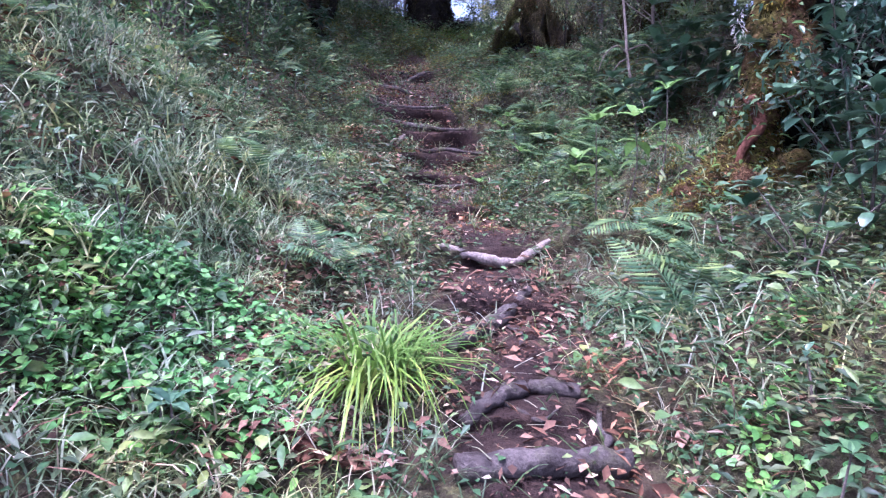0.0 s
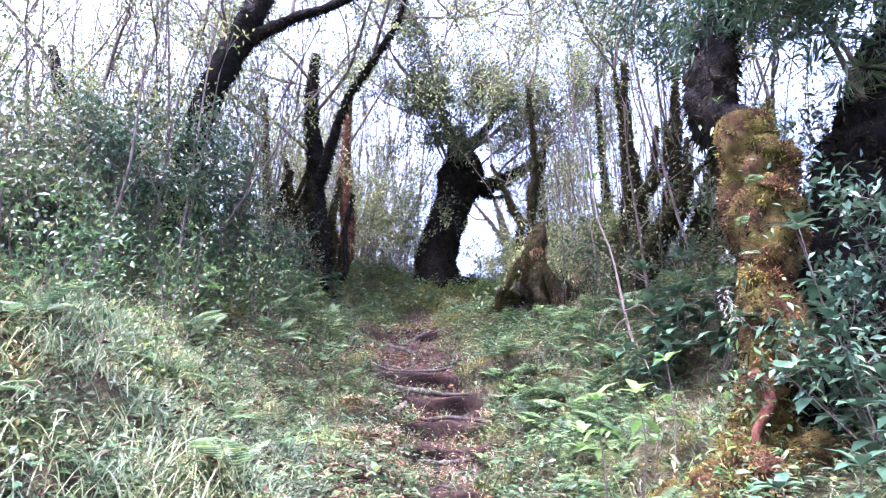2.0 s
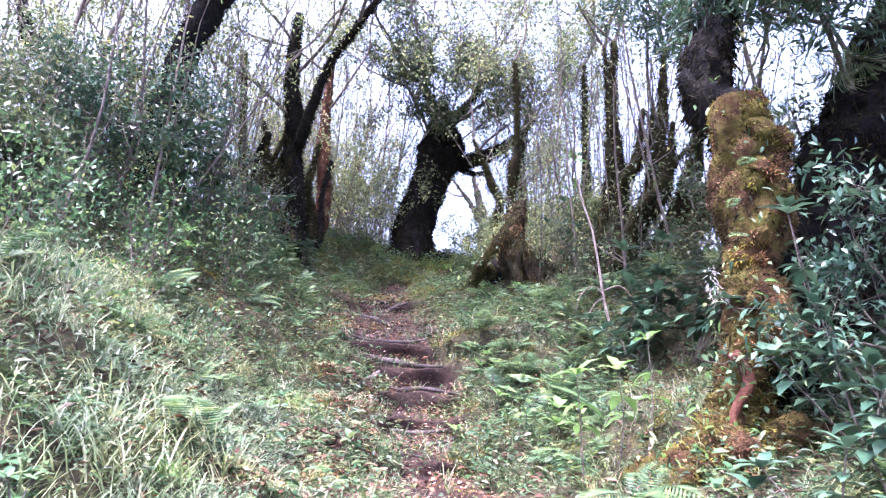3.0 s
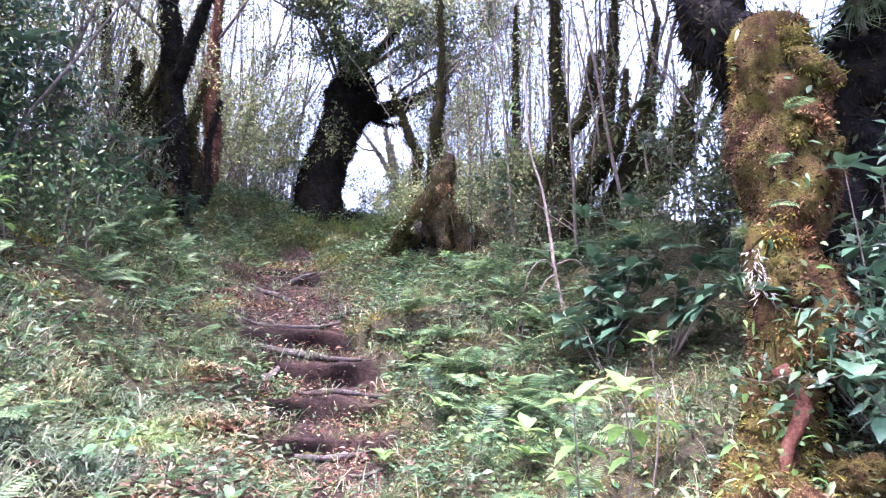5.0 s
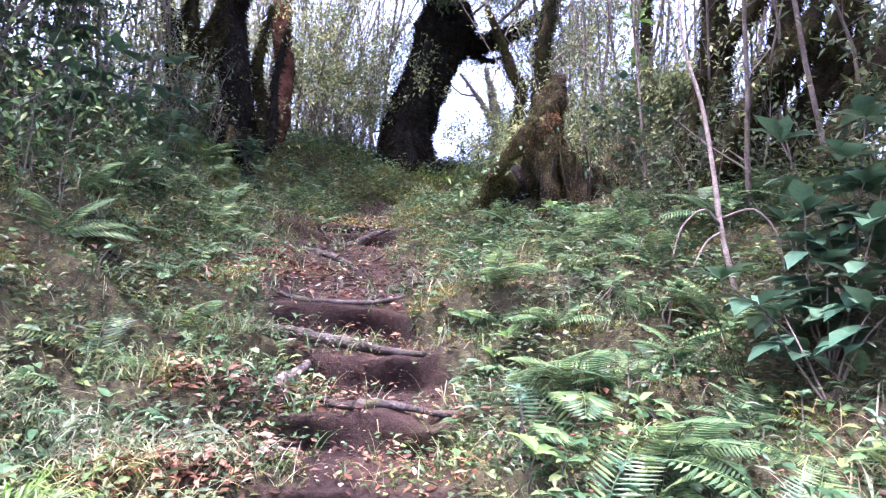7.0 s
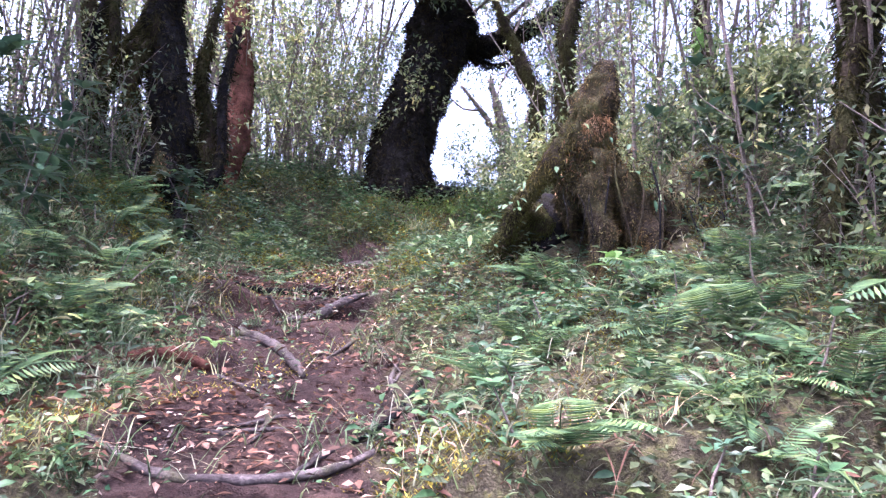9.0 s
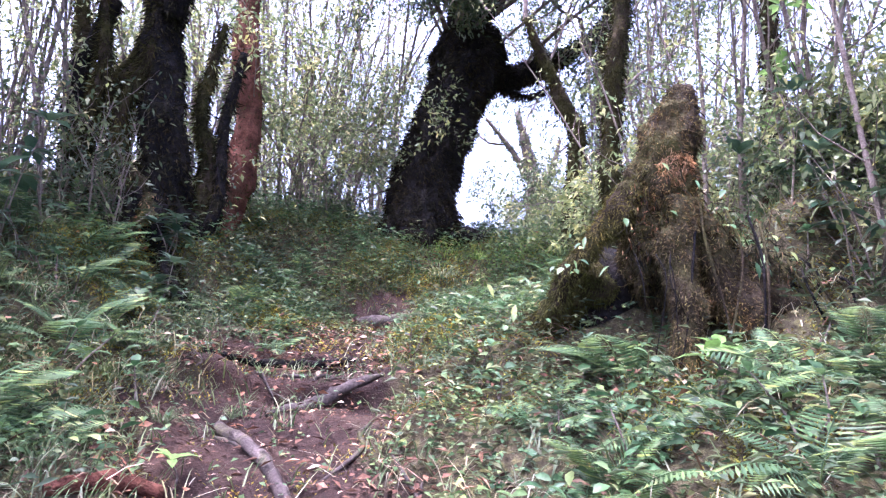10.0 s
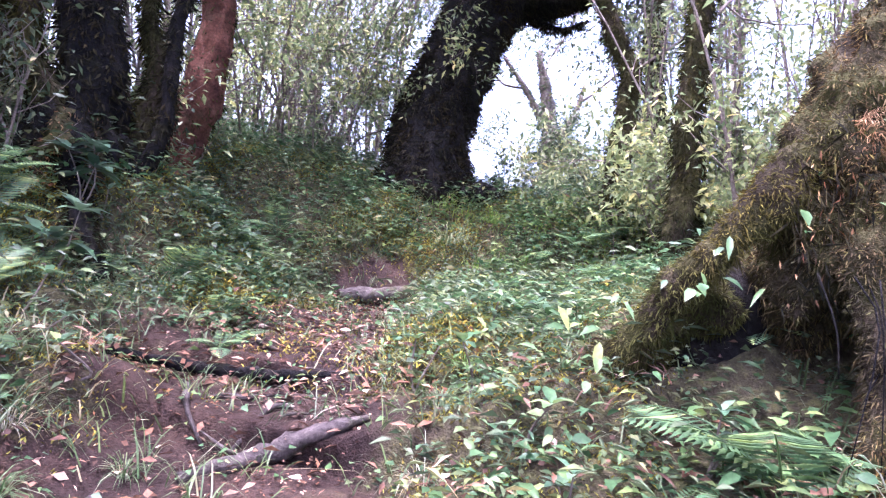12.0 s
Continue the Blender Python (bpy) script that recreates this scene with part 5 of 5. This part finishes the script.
lying("log", "short grey log lying across the trail top", [(-0.75, 11.82), (-0.44, 11.88), (-0.12, 11.93)], [0.053, 0.057, 0.053], M_root, "log", 0.8, [2.64, 2.68, 2.73])
lying("branch", "pale upright dead twig on the bank", [(-2.7, 4.95), (-2.66, 5.0), (-2.62, 5.05)], [0.02, 0.025, 0.02], M_pale, "branch", 1, [1.0, 1.4, 1.75])


rng = np.random.default_rng(404)
for k in range(26):
    y0 = rng.uniform(1.5, 11.5) if k < 10 else rng.uniform(6.9, 10.2)
    x0 = float(np.interp(y0, TRAIL_Y, TRAIL_X)) + rng.uniform(-0.55, 0.55)
    a, n = rng.uniform(-0.9, 0.9) + (0 if rng.uniform() < 0.7 else 1.5), rng.uniform(0.2, 0.6)
    r = rng.uniform(0.006, 0.016)
    xy = [(x0 + (s - 0.5) * n * math.cos(a) + rng.normal() * 0.03, y0 + (s - 0.5) * n * math.sin(a) + rng.normal() * 0.03) for s in (0, 0.33, 0.66, 1)]
    lying("root", "thin bare root lying in the trail soil", xy, [r * 0.6, r, r, r * 0.4], M_root, "root", 0.4, None, 8)


def pale_sapling():
    s = tagged(new("sapling"), "thin pale sapling with broken drooping twigs", "sapling")
    base = np.array([2.11, 6.4, float(ground_z(2.11, 6.4)) - 0.05])
    s.location = base
    main = [tuple(base), (2.11, 6.4, 1.95), (2.03, 6.45, 2.33), (1.99, 6.5, 2.69), (1.92, 6.55, 3.11), (1.79, 6.6, 3.57), (1.75, 6.7, 4.4)]
    part("stem", mesh_from("stem", tube(main, [0.016, 0.017, 0.015, 0.011, 0.006], 8, 5, 0.2, 9.0)[0] - base, tube(main, [0.016, 0.017, 0.015, 0.011, 0.006], 8, 5)[1], M_pale, True), s)
    for tw in ([(2.03, 6.45, 2.33), (1.9, 6.4, 2.42), (1.75, 6.35, 2.3), (1.68, 6.3, 2.1)], [(2.03, 6.45, 2.38), (2.2, 6.4, 2.44), (2.32, 6.35, 2.3), (2.35, 6.3, 2.05)], [(2.04, 6.45, 2.3), (1.92, 6.4, 2.22), (1.82, 6.35, 2.05)]):
        v, f = tube(tw, [0.01, 0.007, 0.004], 6, 4)
        part("twig", mesh_from("twig", v - base, f, M_twig, True), s)


pale_sapling()


# ---- ground cover ----
rng = np.random.default_rng(77)


def cover(name, label, category, n, box, keep, mat, ln, wd, shape, upright, lift, droop=0.3, per=1, clump=0.0, z_up=0.0):
    x, y = rng.uniform(box[0], box[1], n * 3), rng.uniform(box[2], box[3], n * 3)
    k = keep(x, y) > rng.uniform(0, 1, n * 3)
    x, y = x[k][:n], y[k][:n]
    if per > 1:
        x, y = x.repeat(per), y.repeat(per)
        x, y = x + rng.normal(size=len(x)) * clump, y + rng.normal(size=len(y)) * clump
    m = len(x)
    h = rng.uniform(0, 1, m) ** 1.5 * lift
    pos = np.stack([x, y, ground_z(x, y) + h - 0.005 + z_up], -1)
    a = rng.uniform(0, 2 * np.pi, m)
    way = np.stack([np.cos(a), np.sin(a), rng.normal(size=m) * 0.25 + upright], -1)
    up = np.array([0, 0, 1.0]) + rng.normal(size=(m, 3)) * 0.35 if shape != "blade" else np.stack([-np.cos(a), -np.sin(a), np.full(m, 0.4)], -1)
    v, f = leaves(pos, way, up, rng.uniform(*ln, m), rng.uniform(*wd, m), shape, droop)
    return tagged(new(name, mesh_from(name, v, f, mat)), label, category, kind="stuff")


patchy = lambda x, y, s, o: np.clip(0.5 + 0.9 * np.sin(s * x + o) * np.sin(s * y * 0.9 - o * 1.7) + 0.4 * np.sin(2.7 * s * x - 1.9 * s * y + o), 0, 1)
off = lambda x, y: 1 - worn_at(x, y)
BOX = (-4.2, 4.2, -0.6, 14.5)
bare = lambda x, y: 1 - 0.86 * worn_at(x, y)
cover("ground_herbs", "carpet of small green herbs", "herbs", 22000, BOX, lambda x, y: bare(x, y) * (0.35 + 0.65 * patchy(x, y, 1.9, 0.4)), M_herb, (0.02, 0.05), (0.012, 0.03), "simple", 0.2, 0.14, per=4, clump=0.03)
cover("ground_herbs", "dull green low plants on the banks", "herbs", 11000, BOX, lambda x, y: off(x, y) * (0.15 + 0.85 * patchy(x, y, 1.3, 2.1)), M_dull, (0.03, 0.09), (0.012, 0.03), "simple", 0.45, 0.28, per=5, clump=0.05)
cover("ground_herbs", "broad-leaved low plants on the banks", "herbs", 4600, BOX, lambda x, y: off(x, y) * (0.05 + 0.95 * patchy(x, y, 2.2, 5.1)), M_herb, (0.05, 0.12), (0.02, 0.045), "full", 0.45, 0.2, per=4, clump=0.04)
cover("ground_herbs", "patch of round-leaved green herbs", "herbs", 1100, (-1.5, -0.5, 1.15, 2.15), lambda x, y: off(x, y) * (0.3 + 0.7 * patchy(x, y, 2.6, 1.0)), M_clover, (0.025, 0.045), (0.026, 0.042), "full", 0.02, 0.12, per=5, clump=0.035)
cover("grass", "thin mixed green and straw-coloured grass", "grass", 19000, BOX, lambda x, y: bare(x, y) * (0.2 + 0.8 * patchy(x, y, 1.1, 4.0)) * np.where(x < 0, 1, 0.6), M_grass, (0.1, 0.36), (0.003, 0.008), "blade", 1.7, 0.03, 0.5, 4, 0.03)
cover("grass", "pale dry grass stalks on the bank", "grass", 2400, (-4, 2.8, 0.6, 9.5), lambda x, y: off(x, y) * patchy(x, y, 1.5, 0.9) * np.where(x < 0, 1, 0.5), M_straw, (0.1, 0.42), (0.002, 0.007), "blade", 1.5, 0.05, 0.5, 3, 0.03)
cover("grass", "whitish-green grass on the low bank", "grass", 4200, (-3.6, -0.5, 1.0, 5.6), lambda x, y: off(x, y) * patchy(x, y, 1.6, 1.4), M_pale_grass, (0.12, 0.36), (0.004, 0.01), "blade", 1.4, 0.05, 0.6, 4, 0.03)
cover("grass", "tall whitish seeding grass on the low bank", "grass", 800, (-3.2, -0.9, 1.6, 5.0), lambda x, y: off(x, y) * (0.2 + 0.8 * patchy(x, y, 2.1, 0.7)), M_pale_grass, (0.2, 0.5), (0.004, 0.011), "blade", 1.8, 0.08, 0.5, 4, 0.03)
cover("dead_ferns", "rust-brown dead fern fronds on the bank", "ferns", 260, (-3.4, -1.0, 2.5, 8.0), lambda x, y: off(x, y) * patchy(x, y, 2.4, 4.4), M_litter, (0.03, 0.1), (0.005, 0.016), "simple", 0.6, 0.25, 0.6, per=6, clump=0.05)
cover("grass", "pale seeding grass under the mossy tree", "grass", 130, (0.75, 2.2, 1.0, 3.0), lambda x, y: off(x, y) * patchy(x, y, 2.9, 0.7), M_pale_grass, (0.15, 0.45), (0.004, 0.011), "blade", 1.8, 0.05, 0.5, 4, 0.03)
cover("ground_herbs", "round-leaved green herbs under the mossy tree", "herbs", 110, (0.9, 1.9, 1.1, 2.0), lambda x, y: off(x, y) * patchy(x, y, 2.6, 2.0), M_clover, (0.025, 0.045), (0.026, 0.042), "full", 0.05, 0.12, per=5, clump=0.035)
cover("leaf_litter", "small dark leaf fragments trodden into the trail", "leaves", 9000, (-1.4, 1.0, 1.0, 12.2), lambda x, y: worn_at(x, y) * (0.25 + 0.75 * patchy(x, y, 3.7, 0.3)), M_litter, (0.01, 0.035), (0.004, 0.016), "simple", 0.08, 0.015, 0.1, z_up=0.012)
cover("ground_herbs", "knee-high leafy plants below the crest", "herbs", 1200, (-2.8, 2.4, 10.2, 14.3), lambda x, y: off(x, y) * (0.3 + 0.7 * patchy(x, y, 2.9, 3.3)), M_dull, (0.05, 0.12), (0.02, 0.045), "full", 0.5, 0.32, per=4, clump=0.05)
cover("ground_herbs", "bright low plants below the crest", "herbs", 2000, (-2.8, 2.4, 9.8, 14.3), lambda x, y: off(x, y) * patchy(x, y, 3.4, 1.2), M_herb, (0.05, 0.1), (0.02, 0.04), "full", 0.5, 0.25, per=5, clump=0.04)
cover("grass", "yellow-green grass along the crest", "grass", 1500, (-0.2, 2.4, 11.2, 15.5), lambda x, y: off(x, y) * (0.3 + 0.7 * patchy(x, y, 2.3, 1.1)), M_tuft, (0.1, 0.32), (0.004, 0.009), "blade", 1.4, 0.05, 0.5, 4, 0.04)
cover("moss_cushions", "yellow-green moss over the bank below the crest", "moss", 9000, (-2.6, 1.2, 9.5, 13.5), lambda x, y: (0.1 + off(x, y)) * patchy(x, y, 2.7, 1.9) ** 2, M_gold, (0.015, 0.045), (0.005, 0.012), "simple", 0.9, 0.1, 0.1, per=4, clump=0.03)
cover("dead_stems", "brown dead stems and fern litter among the plants", "stems", 2400, BOX, lambda x, y: off(x, y) * patchy(x, y, 1.7, 2.9), M_litter, (0.1, 0.35), (0.003, 0.009), "blade", 0.8, 0.1, 0.5, 3, 0.05)
cover("moss_cushions", "low yellow-green moss on the ground", "moss", 20000, (-2.5, 2.5, 4, 13), lambda x, y: (0.15 + off(x, y)) * patchy(x, y, 3.3, 0.2) ** 3, M_gold, (0.012, 0.035), (0.004, 0.01), "simple", 0.9, 0.02, 0.1, per=4, clump=0.02)
cover("leaf_litter", "brown fallen leaves scattered over the trail", "leaves", 28000, (-4, 4, -0.5, 14), lambda x, y: np.where(worn_at(x, y) > 0.9, 0.75, np.where(worn_at(x, y) > 0.02, 0.95, 0.35)) * (0.2 + 0.8 * patchy(x, y, 2.1, 3.0)), M_litter, (0.02, 0.085), (0.01, 0.036), "simple", 0.15, 0.13, 0.15)
cover("leaf_litter", "drift of pinkish-brown fallen leaves at the trail edge", "leaves", 6500, (-1.4, 0.1, 1.2, 6.2), lambda x, y: np.exp(-((x - np.interp(y, [1.2, 2.4, 4, 5.2, 6.2], [-0.5, -0.72, -0.6, -0.65, -0.75])) / 0.26) ** 2), M_litter, (0.03, 0.09), (0.018, 0.04), "simple", 0.1, 0.07, 0.15, z_up=0.02)
cover("twigs", "thin broken twigs strewn over the ground", "twigs", 2200, (-3, 3, 0.5, 13), lambda x, y: 0.3 + 0 * x, M_straw, (0.08, 0.35), (0.003, 0.007), "blade", 0.12, 0.04, 0.1)

# larger single leaves on the trail
LITTER = [leaf_blade("fallen_leaf", 0.11, 0.055, M_litter), leaf_blade("fallen_leaf", 0.08, 0.05, M_litter)]
for x, y in scatter(70, -1.6, 1.2, 1.2, 11, rng, lambda x, y: abs(x - np.interp(y, TRAIL_Y, TRAIL_X)) < 0.8):
    lf = tagged(new("fallen_leaf", LITTER[rng.integers(2)]), "curled brown fallen leaf lying on the trail", "leaf", "fallen leaves")
    lf.matrix_basis = pose(*(floor_point(x, y) + np.array([0, 0, 0.012])), rng.normal() * 20, rng.uniform(-5, 25), rng.uniform(0, 360))
